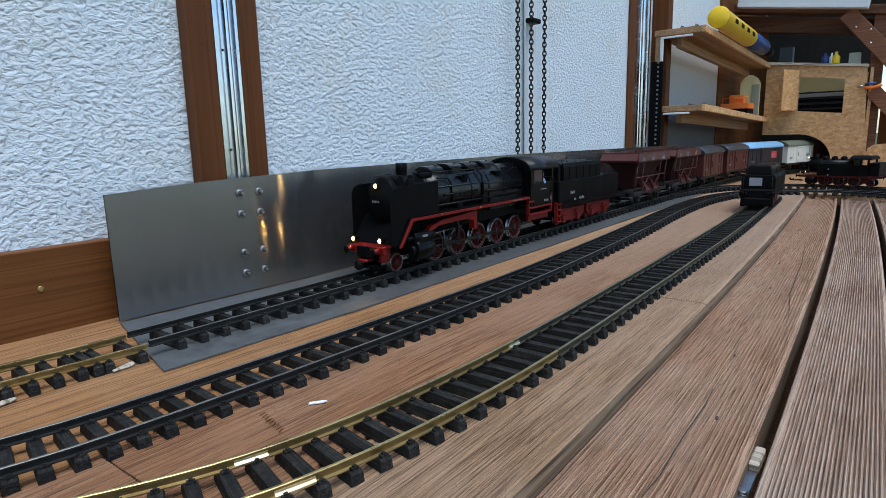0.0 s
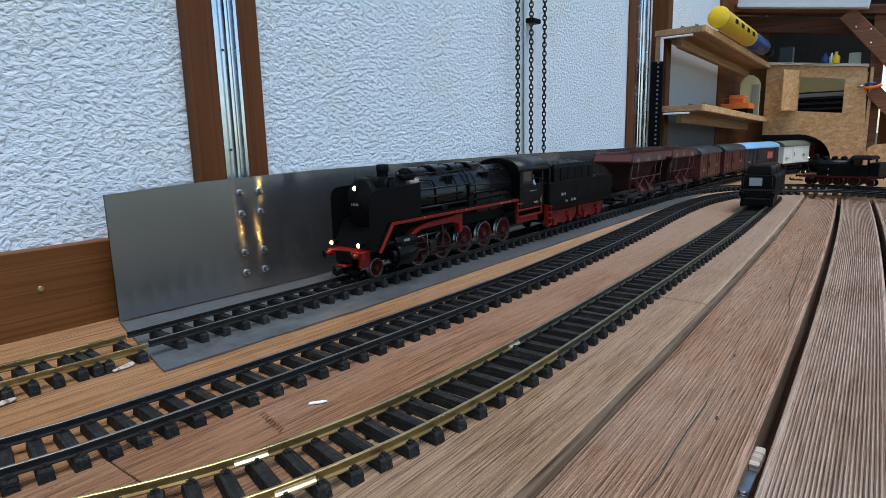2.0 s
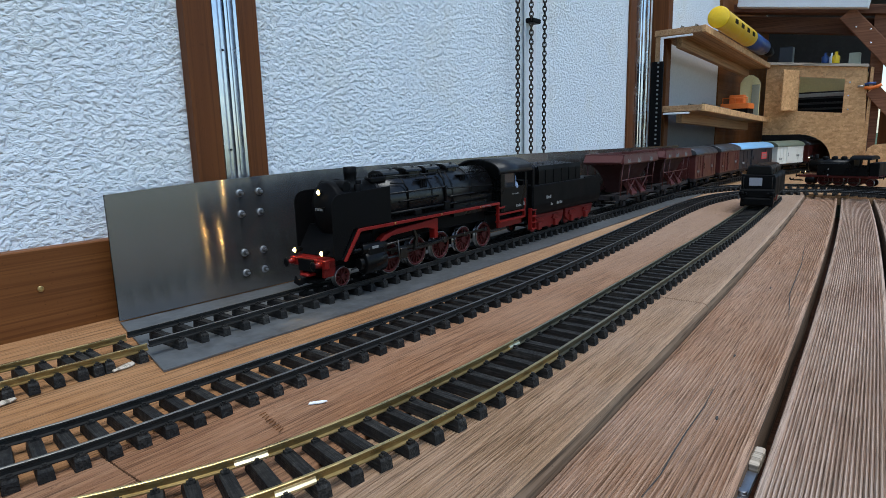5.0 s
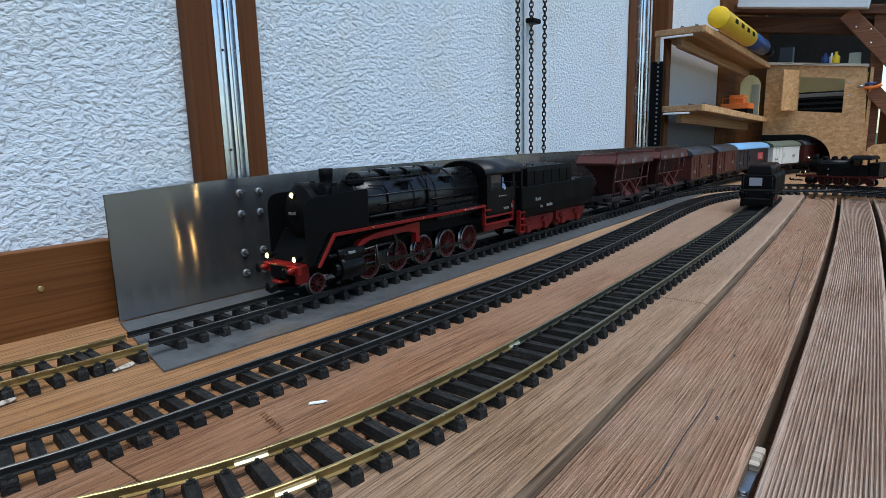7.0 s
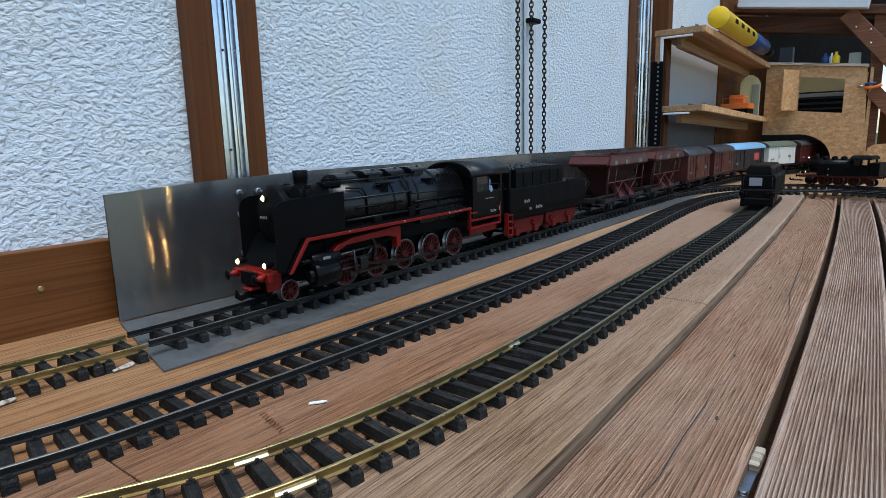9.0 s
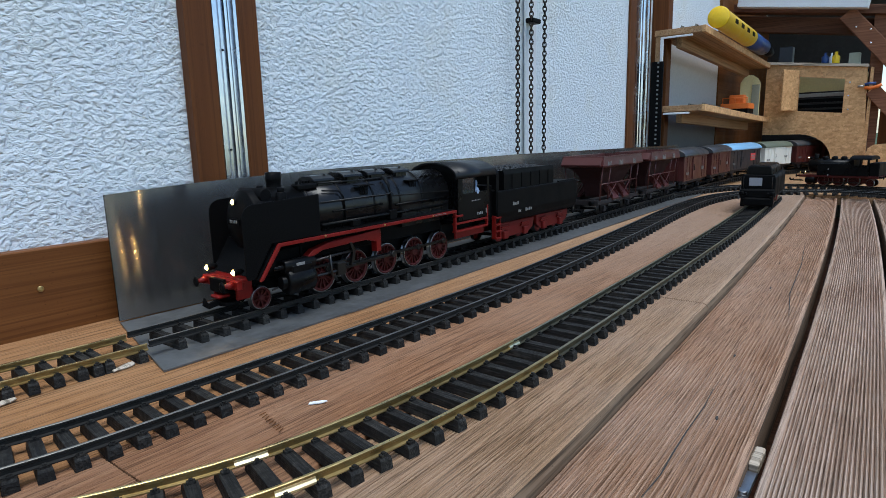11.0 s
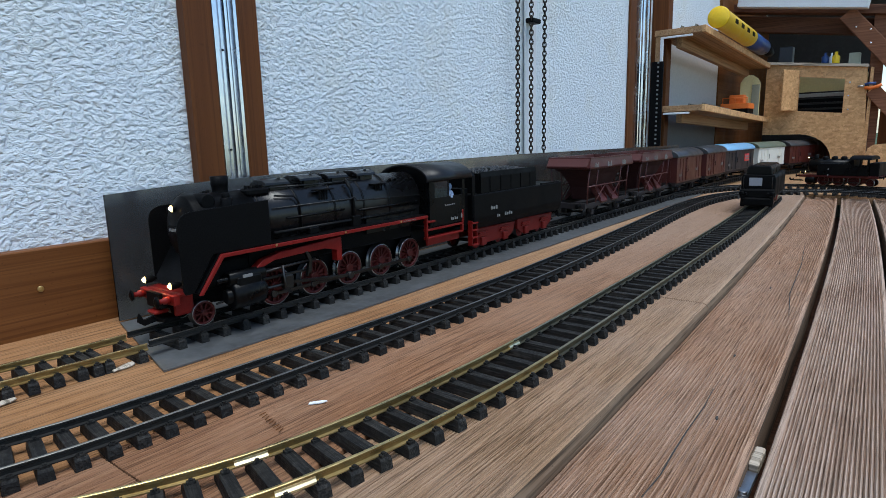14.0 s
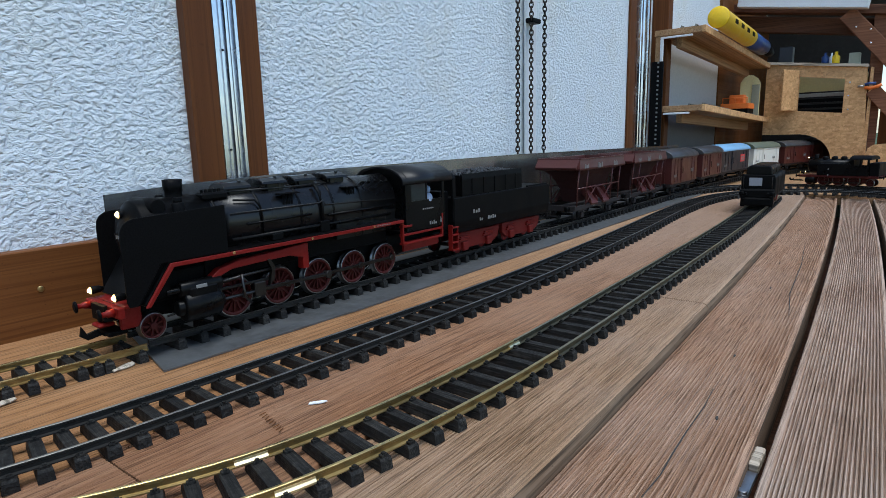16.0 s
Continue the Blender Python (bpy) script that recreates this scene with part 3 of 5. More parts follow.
def buffers(parent, x, s, z, material, w=0.034):
    for y in (-w, w):
        bm = bmesh.new()
        turned(bm, [(0.0040, x), (0.0038, x - s * 0.006), (0.0026, x - s * 0.007), (0.0026, x - s * 0.012)], (0, y, z), "x", 14)
        b = part("buffer", bm, material, parent)
        bm = bmesh.new()
        turned(bm, [(0.0025, x - s * 0.012), (0.0060, x - s * 0.0125), (0.0060, x - s * 0.0138), (0.003, x - s * 0.0148)], (0, y, z), "x", 16)
        part("buffer_head", bm, M_SOOT, b, "matt black buffer head")


def hook(parent, x, s, z=0.034):
    """The loop-and-hook coupling of garden railways."""
    bm = bmesh.new()
    bx(min(x, x - s * 0.03), max(x, x - s * 0.03), -0.004, 0.004, z - 0.002, z + 0.002, 0.0008, bm)
    bx(min(x - s * 0.012, x - s * 0.030), max(x - s * 0.012, x - s * 0.030), -0.017, 0.017, z - 0.001, z + 0.003, 0.0008, bm)
    slab(bm, [(x - s * 0.030, z), (x - s * 0.044, z - 0.002), (x - s * 0.050, z + 0.003), (x - s * 0.048, z + 0.012), (x - s * 0.044, z + 0.004), (x - s * 0.034, z + 0.006)], -0.002, 0.002)
    part("coupling_hook", bm, M_SOOT, parent, "black hook coupling")


def lamp(parent, x, y, z, r=0.0038):
    bm = bmesh.new()
    turned(bm, [(r * 0.6, x + 0.012), (r * 1.15, x + 0.008), (r * 1.25, x), (r * 1.05, x - 0.0006)], (0, y, z), "x", 16)
    h = part("headlamp", bm, M_SOOT, parent, "black lamp housing")
    bm = bmesh.new()
    turned(bm, [(r * 1.15, x - 0.0004), (r * 1.0, x - 0.0012), (r * 0.5, x - 0.0018), (0.0, x - 0.0019)], (0, y, z), "x", 16)
    part("lens", bm, M_LAMP, h, "lit warm white lamp lens")
    bm = bmesh.new()
    turned(bm, [(r * 0.48, x - 0.0017), (r * 0.4, x - 0.0027), (0.0, x - 0.0031)], (0, y, z), "x", 12)
    part("bulb", bm, M_BULB, h, "bright warm lamp bulb")


def bars(parent, x, z, w, h, y, n=3, name="lettering"):
    """Unreadable lettering as small bars on a side."""
    bm = bmesh.new()
    for k in range(n):
        a = x + w * k / n
        bx(a, a + w / n * 0.62, y - 0.0004, y + 0.0004, z, z + h * (1.0 if k % 2 == 0 else 0.75), 0, bm)
    part(name, bm, M_LETTER, parent, "small white lettering bars")


def steam_locomotive():
    t = thing("steam_locomotive", "black and red steam engine with smoke deflectors and lit lamps", "locomotive")
    # frame and front
    bm = bmesh.new()
    slab(bm, [(0.02, 0.045), (0.02, 0.060), (0.49, 0.072), (0.49, 0.05), (0.40, 0.036), (0.10, 0.036)], -0.016, 0.016)
    bx(0.06, 0.12, -0.03, 0.03, 0.055, 0.085, 0.002, bm)
    bx(0.121, 0.40, -0.030, 0.030, 0.0665, 0.0955, 0.002, bm)
    bx(0.40, 0.50, -0.030, 0.030, 0.045, 0.0755, 0.002, bm)
    part("frame", bm, M_SOOT, t, "dark main frame")
    bm = bmesh.new()
    bx(0.024, 0.031, -0.043, 0.043, 0.0495, 0.0605, 0.001, bm)
    bx(0.031, 0.045, -0.040, 0.040, 0.057, 0.061, 0.001, bm)
    bx(0.03, 0.05, -0.03, -0.024, 0.036, 0.058, 0.001, bm)
    bx(0.03, 0.05, 0.024, 0.03, 0.036, 0.058, 0.001, bm)
    part("buffer_beam", bm, M_REDP, t, "red buffer beam")
    buffers(t, 0.024, 1, 0.0555, M_REDP, 0.032)
    hook(t, 0.052, 1, 0.030)
    bm = bmesh.new()
    bx(0.016, 0.032, -0.010, 0.010, 0.038, 0.042, 0.0015, bm)
    part("coupling_plate", bm, M_REDP, t, "red coupling plate")
    bm = bmesh.new()
    slab(bm, [(0.042, 0.062), (0.072, 0.066), (0.072, 0.098), (0.066, 0.098)], -0.05, 0.05)
    part("front_apron", bm, M_SOOT, t, "sloping black front plate")
    for y in (-0.032, 0.032):
        lamp(t, 0.0265, y, 0.0690, 0.0032)
    lamp(t, 0.050, 0.0, 0.1435, 0.0032)
    # boiler
    zc = 0.121
    bm = bmesh.new()
    turned(bm, [(0.0, 0.050), (0.012, 0.0505), (0.026, 0.054), (0.031, 0.059), (0.034, 0.060), (0.0355, 0.062), (0.0355, 0.135)], (0, 0, zc), "x", 40)
    part("smokebox", bm, M_SOOT, t, "matt black smokebox")
    bm = bmesh.new()
    turned(bm, [(0.0352, 0.1352), (0.0372, 0.20), (0.0385, 0.285), (0.0398, 0.30), (0.0400, 0.412)], (0, 0, zc), "x", 40)
    slab(bm, [(-0.038, 0.084), (-0.0395, zc), (0.0395, zc), (0.038, 0.084)], 0.30, 0.411, "x")
    part("boiler", bm, M_BOILER, t, "glossy black boiler")
    for x in (0.137, 0.19, 0.245, 0.295, 0.345):
        bm = bmesh.new()
        rb = float(np.interp(x, (0.135, 0.20, 0.285, 0.30, 0.4), (0.0352, 0.0372, 0.0385, 0.0398, 0.0400)))
        turned(bm, [(rb - 0.0003, x), (rb + 0.0009, x + 0.0004), (rb + 0.0009, x + 0.003), (rb - 0.0003, x + 0.0034)], (0, 0, zc), "x", 40)
        part("boiler_band", bm, M_BLACK, t)
    bm = bmesh.new()
    turned(bm, [(0.0120, 0.148), (0.0092, 0.154), (0.0090, 0.162), (0.0099, 0.1635), (0.0102, 0.1735), (0.0082, 0.1738), (0.0078, 0.160)], (0.107, 0, 0), "z", 24)
    part("chimney", bm, M_SOOT, t, "short black chimney")
    bm = bmesh.new()
    rod(bm, (0.078, 0, 0.149), 0.0085, -0.028, 0.028, "y", 20)
    part("preheater", bm, M_SOOT, t, "cross cylinder ahead of chimney")
    for yy in (-0.03, 0.03):
        bm = bmesh.new()
        rod(bm, (0.088, yy, 0), 0.0065, 0.125, 0.152, "z", 14)
        rod(bm, (0.088, yy, 0), 0.0045, 0.150, 0.157, "z", 12)
        part("pump", bm, M_SOOT, t, "black pump beside chimney")
    # valve tray, domes and sand boxes on the boiler top
    bm = bmesh.new()
    bx(0.128, 0.158, -0.024, -0.004, 0.150, 0.158, 0.002, bm)
    for k in range(5):
        rod(bm, (0.131 + 0.005 * k, -0.016, 0), 0.002, 0.156, 0.1615, "z", 8)
    part("valve_tray", bm, M_SOOT, t, "small valves on boiler top")
    for x0, x1, w, top in ((0.160, 0.190, 0.020, 0.1650), (0.203, 0.243, 0.024, 0.1672), (0.252, 0.288, 0.021, 0.1672), (0.300, 0.338, 0.024, 0.1676)):
        bm = bmesh.new()
        m = (x0 + x1) / 2
        bx(m - 0.014, m + 0.014, -w * 0.8, w * 0.8, 0.140, top - 0.0015, 0.003, bm, 2)
        slab(bm, [(-w * 0.95, top - 0.006), (-w * 0.9, top - 0.003), (-w * 0.4, top + 0.0008), (w * 0.4, top + 0.0008), (w * 0.9, top - 0.003), (w * 0.95, top - 0.006)], m - 0.019, m + 0.016, "x", 0.0006)
        rod(bm, (m + 0.006, -w * 0.4, 0), 0.0022, top - 0.001, top + 0.0025, "z", 10)
        part("dome", bm, M_BOILER, t, "boxy black dome with lid")
    for x in (0.222, 0.322):
        bm = bmesh.new()
        bx(x - 0.016, x + 0.014, -0.039, -0.027, 0.1490, 0.1505, 0.0005, bm)
        for k in range(4):
            rod(bm, (x - 0.008 + 0.004 * k, -0.0345, 0), 0.0011, 0.137, 0.1495, "z", 6)
        part("footboard", bm, M_SOOT, t, "small inspection board")
    for k in range(5):
        bm = bmesh.new()
        a = radians(38 + (0 if k < 3 else 4))
        bmp = (0.352 + 0.011 * k, -math.sin(a) * 0.0398, zc + math.cos(a) * 0.0398)
        turned(bm, [(0.0, 0.003), (0.002, 0.0024), (0.0028, 0.0)], bmp, "z", 12)
        part("washout_plug", bm, M_BLACK, t)
    for s in (-1, 1):
        for pts, r, nm in (([(0.14, 0.0400, 0.1345), (0.262, 0.0412, 0.1345), (0.268, 0.0412, 0.137), (0.272, 0.0415, 0.1315), (0.40, 0.0418, 0.1275)], 0.0009, "handrail"),
                           ([(0.16, 0.0395, 0.121), (0.25, 0.0405, 0.122)], 0.0013, "pipe"), ([(0.275, 0.0415, 0.118), (0.395, 0.0418, 0.119)], 0.0016, "pipe"),
                           ([(0.15, 0.030, 0.148), (0.175, 0.034, 0.146), (0.18, 0.038, 0.138), (0.181, 0.039, 0.105)], 0.0012, "pipe"), ([(0.266, 0.025, 0.1575), (0.266, 0.037, 0.147), (0.267, 0.04, 0.13), (0.267, 0.04, 0.104)], 0.0026, "pipe"),
                           ([(0.15, 0.016, 0.157), (0.24, 0.020, 0.156), (0.30, 0.020, 0.157)], 0.0010, "pipe"), ([(0.14, 0.040, 0.106), (0.39, 0.040, 0.107)], 0.0022, "pipe")):
            bm = bmesh.new()
            tube(bm, [(x, s * y, z) for x, y, z in pts], r)
            part(nm, bm, M_BLACK if r > 0.001 else M_HANDRAIL, t)
        for xa, xb, zt in ((0.262, 0.276, 0.112), (0.19, 0.205, 0.106)):
            bm = bmesh.new()
            bx(xa, xb, *sorted((s * 0.034, s * 0.044)), 0.098, zt, 0.001, bm)
            part("pump_block", bm, M_SOOT, t)
    # running boards and deflectors
    for s in (-1, 1):
        a, b = sorted((s * 0.0565, s * 0.0605))
        bm = bmesh.new()
        slab(bm, [(0.034, 0.058), (0.038, 0.058), (0.0645, 0.0925), (0.40, 0.0935), (0.40, 0.0975), (0.062, 0.0965)], a, b, "y", 0.0004)
        part("running_board_edge", bm, M_REDP, t, "red running board edging")
        a, b = sorted((s * 0.030, s * 0.0563))
        bm = bmesh.new()
        slab(bm, [(0.036, 0.0585), (0.064, 0.0955), (0.40, 0.0965), (0.40, 0.0985), (0.062, 0.0975), (0.034, 0.0600)], a, b)
        part("running_board", bm, M_SOOT, t)
        a, b = sorted((s * 0.0568, s * 0.0582))
        bm = bmesh.new()
        out = [(0.038, 0.0615), (0.029, 0.0615), (0.027, 0.066), (0.027, 0.128), (0.028, 0.134), (0.031, 0.139), (0.0355, 0.142), (0.041, 0.1435), (0.134, 0.1470), (0.134, 0.0980), (0.062, 0.0976)]
        slab(bm, out, a, b, "y", 0.0004)
        part("smoke_deflector", bm, M_SOOT, t, "large black smoke deflector plate")
        for x in (0.13, 0.235, 0.34):
            bm = bmesh.new()
            rod(bm, (x, 0, 0.0955), 0.0016, *sorted((s * 0.0604, s * 0.0614)), "y", 10)
            part("rivet", bm, M_BRASS, t, "small brass rivet")
        # cylinders and brackets
        bm = bmesh.new()
        rod(bm, (0, s * 0.047, 0.0475), 0.0155, 0.074, 0.114, "x", 24)
        rod(bm, (0, s * 0.047, 0.0475), 0.008, 0.068, 0.119, "x", 16)
        rod(bm, (0, s * 0.049, 0.0665), 0.0078, 0.071, 0.117, "x", 20)
        rod(bm, (0, s * 0.049, 0.0665), 0.003, 0.058, 0.128, "x", 10)
        bx(0.079, 0.110, *sorted((s * 0.03, s * 0.058)), 0.047, 0.068, 0.002, bm)
        cyl = part("cylinder", bm, M_BLACK, t, "black steam cylinder")
        bm = bmesh.new()
        bx(0.086, 0.098, *sorted((s * 0.0565, s * 0.0578)), 0.0625, 0.0695, 0.0003, bm)
        part("builder_plate", bm, M_LETTER, cyl, "pale rectangular plate")
        bm = bmesh.new()
        slab(bm, [(0.112, 0.070), (0.125, 0.080), (0.150, 0.0855), (0.20, 0.0875), (0.243, 0.0905), (0.243, 0.060), (0.2345, 0.060), (0.2345, 0.074), (0.215, 0.079), (0.170, 0.0785), (0.140, 0.0775), (0.126, 0.0725)], *sorted((s * 0.040, s * 0.053)), "y", 0.0006)
        part("link_bracket", bm, M_REDP, t, "red bracket of the valve gear")
        bm = bmesh.new()
        bx(0.116, 0.19, *sorted((s * 0.044, s * 0.048)), 0.0555, 0.0585, 0.0005, bm)
        tube(bm, [(0.125, s * 0.052, 0.066), (0.16, s * 0.052, 0.068), (0.20, s * 0.052, 0.069)], 0.0016)
        tube(bm, [(0.150, s * 0.054, 0.070), (0.152, s * 0.054, 0.045), (0.160, s * 0.054, 0.036)], 0.0017)
        slab(bm, [(0.185, 0.050), (0.192, 0.056), (0.194, 0.070), (0.188, 0.080), (0.184, 0.080), (0.189, 0.068), (0.187, 0.057)], *sorted((s * 0.049, s * 0.054)))
        part("valve_gear", bm, M_ROD, t, "dark steel valve gear")
        bm = bmesh.new()
        tube(bm, [(0.062, s * 0.036, 0.040), (0.10, s * 0.040, 0.046)], 0.0012)
        part("guard_iron", bm, M_ROD, t)
        # cab steps
        bm = bmesh.new()
        for x in (0.391, 0.481):
            bx(x, x + 0.003, *sorted((s * 0.052, s * 0.0585)), 0.061, 0.097, 0.0004, bm)
        for z in (0.061, 0.0735, 0.0855):
            bx(0.391, 0.484 if z < 0.08 else 0.412, *sorted((s * 0.050, s * 0.0585)), z, z + 0.003, 0.0004, bm)
        bx(0.40, 0.48, *sorted((s * 0.045, s * 0.05)), 0.05, 0.064, 0.0006, bm)
        part("cab_step", bm, M_REDP, t, "red ladder frame under cab")
    # cab: sides with window openings, front, arched roof
    for s in (-1, 1):
        a, b = sorted((s * 0.0555, s * 0.0575))
        bm = bmesh.new()
        for o in ([(0.400, 0.079), (0.400, 0.121), (0.489, 0.121), (0.489, 0.079)], [(0.400, 0.121), (0.400, 0.149), (0.4125, 0.149), (0.4125, 0.121)],
                  [(0.4455, 0.121), (0.4455, 0.1455), (0.448, 0.1455), (0.448, 0.121)], [(0.483, 0.121), (0.483, 0.1455), (0.489, 0.1455), (0.489, 0.121)], [(0.4125, 0.1455), (0.4125, 0.149), (0.489, 0.149), (0.489, 0.1455)]):
            slab(bm, o, a, b)
        part("cab_side", bm, M_BLACK, t, "black cab side with windows")
        bm = bmesh.new()
        bx(0.4125, 0.4455, *sorted((s * 0.0558, s * 0.0566)), 0.121, 0.1455, 0, bm)
        part("window_pane", bm, M_GLASS, t, "dark window pane")
        bars(t, 0.452, 0.0835, 0.018, 0.0045, s * 0.0578, 4, "number_bars")
        bars(t, 0.437, 0.107, 0.026, 0.002, s * 0.0578, 6)
        bars(t, 0.478, 0.084, 0.005, 0.008, s * 0.0578, 2)
        bars(t, 0.345, 0.0952, 0.028, 0.0012, s * 0.0607, 6)
    arch = [(-0.0595, 0.147)] + [(0.0595 * -math.cos(radians(a)), 0.1485 + 0.0225 * math.sin(radians(a))) for a in range(12, 169, 12)] + [(0.0595, 0.147)]
    low = [(y * 0.96, z - 0.002) for y, z in arch[::-1]]
    bm = bmesh.new()
    slab(bm, arch + low, 0.404, 0.518, "x")
    for f in bm.faces:
        f.smooth = abs(f.normal.x) < 0.5 and abs(f.normal.z) > 0.05
    roof = part("cab_roof", bm, M_ROOFB, t, "arched black cab roof")
    for x in (0.418, 0.448):
        bm = bmesh.new()
        slab(bm, [(x, 0.0), (x + 0.024, 0.0), (x + 0.024, 0.003), (x, 0.003)], -0.012, 0.0, "y")
        bm.transform(Matrix.Translation((0, -0.018, 0.1655)) @ Matrix.Rotation(radians(14), 4, "X"))
        part("roof_vent", bm, M_SOOT, roof)
    bm = bmesh.new()
    slab(bm, arch[1:-1] + [(0.055, 0.079), (-0.055, 0.079)], 0.4125, 0.4145, "x")
    part("cab_front", bm, M_BLACK, t)
    bm = bmesh.new()
    bx(0.403, 0.495, -0.054, 0.054, 0.076, 0.080, 0, bm)
    bx(0.486, 0.489, -0.055, -0.03, 0.08, 0.12, 0, bm)
    bx(0.486, 0.489, 0.03, 0.055, 0.08, 0.12, 0, bm)
    part("cab_floor", bm, M_SOOT, t)
    bm = bmesh.new()
    bx(0.0486, 0.0499, -0.0125, 0.0125, 0.1175, 0.1245, 0, bm)
    part("number_board", bm, M_SOOT, t)
    bm = bmesh.new()
    for k in range(5):
        bx(0.0480, 0.0485, -0.0085 + 0.0036 * k, -0.0065 + 0.0036 * k, 0.1195, 0.1228, 0, bm)
    part("number_bars", bm, M_LETTER, t, "small white bars on smokebox door")
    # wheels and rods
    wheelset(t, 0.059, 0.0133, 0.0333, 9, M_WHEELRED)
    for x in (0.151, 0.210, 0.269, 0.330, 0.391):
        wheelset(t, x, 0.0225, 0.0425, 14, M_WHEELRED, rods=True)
    for s in (-1, 1):
        bm = bmesh.new()
        bx(0.151 - 0.004, 0.391 + 0.004, *sorted((s * 0.0295, s * 0.0315)), -0.0022, 0.0022, 0.0006, bm)
        for x in (0.151, 0.210, 0.269, 0.330, 0.391):
            rod(bm, (x, 0, 0), 0.0042, *sorted((s * 0.029, s * 0.033)), "y", 14)
        CRANKS.append((part("coupling_rod", bm, M_ROD, t, "dark steel coupling rod"), "couple", s))
        bm = bmesh.new()
        bx(-0.105, 0.002, *sorted((s * 0.034, s * 0.036)), -0.002, 0.002, 0.0006, bm)
        rod(bm, (0, 0, 0), 0.0048, *sorted((s * 0.0335, s * 0.0375)), "y", 14)
        rod(bm, (-0.105, 0, 0), 0.0038, *sorted((s * 0.0335, s * 0.0385)), "y", 12)
        CRANKS.append((part("connecting_rod", bm, M_ROD, t, "dark steel connecting rod"), "drive", s))
        bm = bmesh.new()
        bx(-0.007, 0.007, *sorted((s * 0.037, s * 0.0435)), -0.006, 0.010, 0.001, bm)
        rod(bm, (0, s * 0.040, 0), 0.0018, -0.05, -0.006, "x", 8)
        CRANKS.append((part("crosshead", bm, M_ROD, t), "slide", s))
    MOVING.append((t, 0.004, 0.49))
    bm = bmesh.new()
    turned(bm, [(0.0075, 0.080), (0.0085, 0.10), (0.0095, 0.118), (0.0060, 0.127), (0.0022, 0.129)], (0.463, -0.040, 0), "z", 14)
    turned(bm, [(0.002, 0.1285), (0.0042, 0.131), (0.0046, 0.135), (0.0036, 0.1385), (0.0, 0.140)], (0.463, -0.040, 0), "z", 14)
    tube(bm, [(0.462, -0.046, 0.122), (0.456, -0.052, 0.119), (0.452, -0.055, 0.1205)], 0.0022)
    d = single("figurine", bm, M_SHIRT, "tiny pale blue plastic figure in the cab window", "figurine")
    MOVING.append((d, 0.022, 0.49))


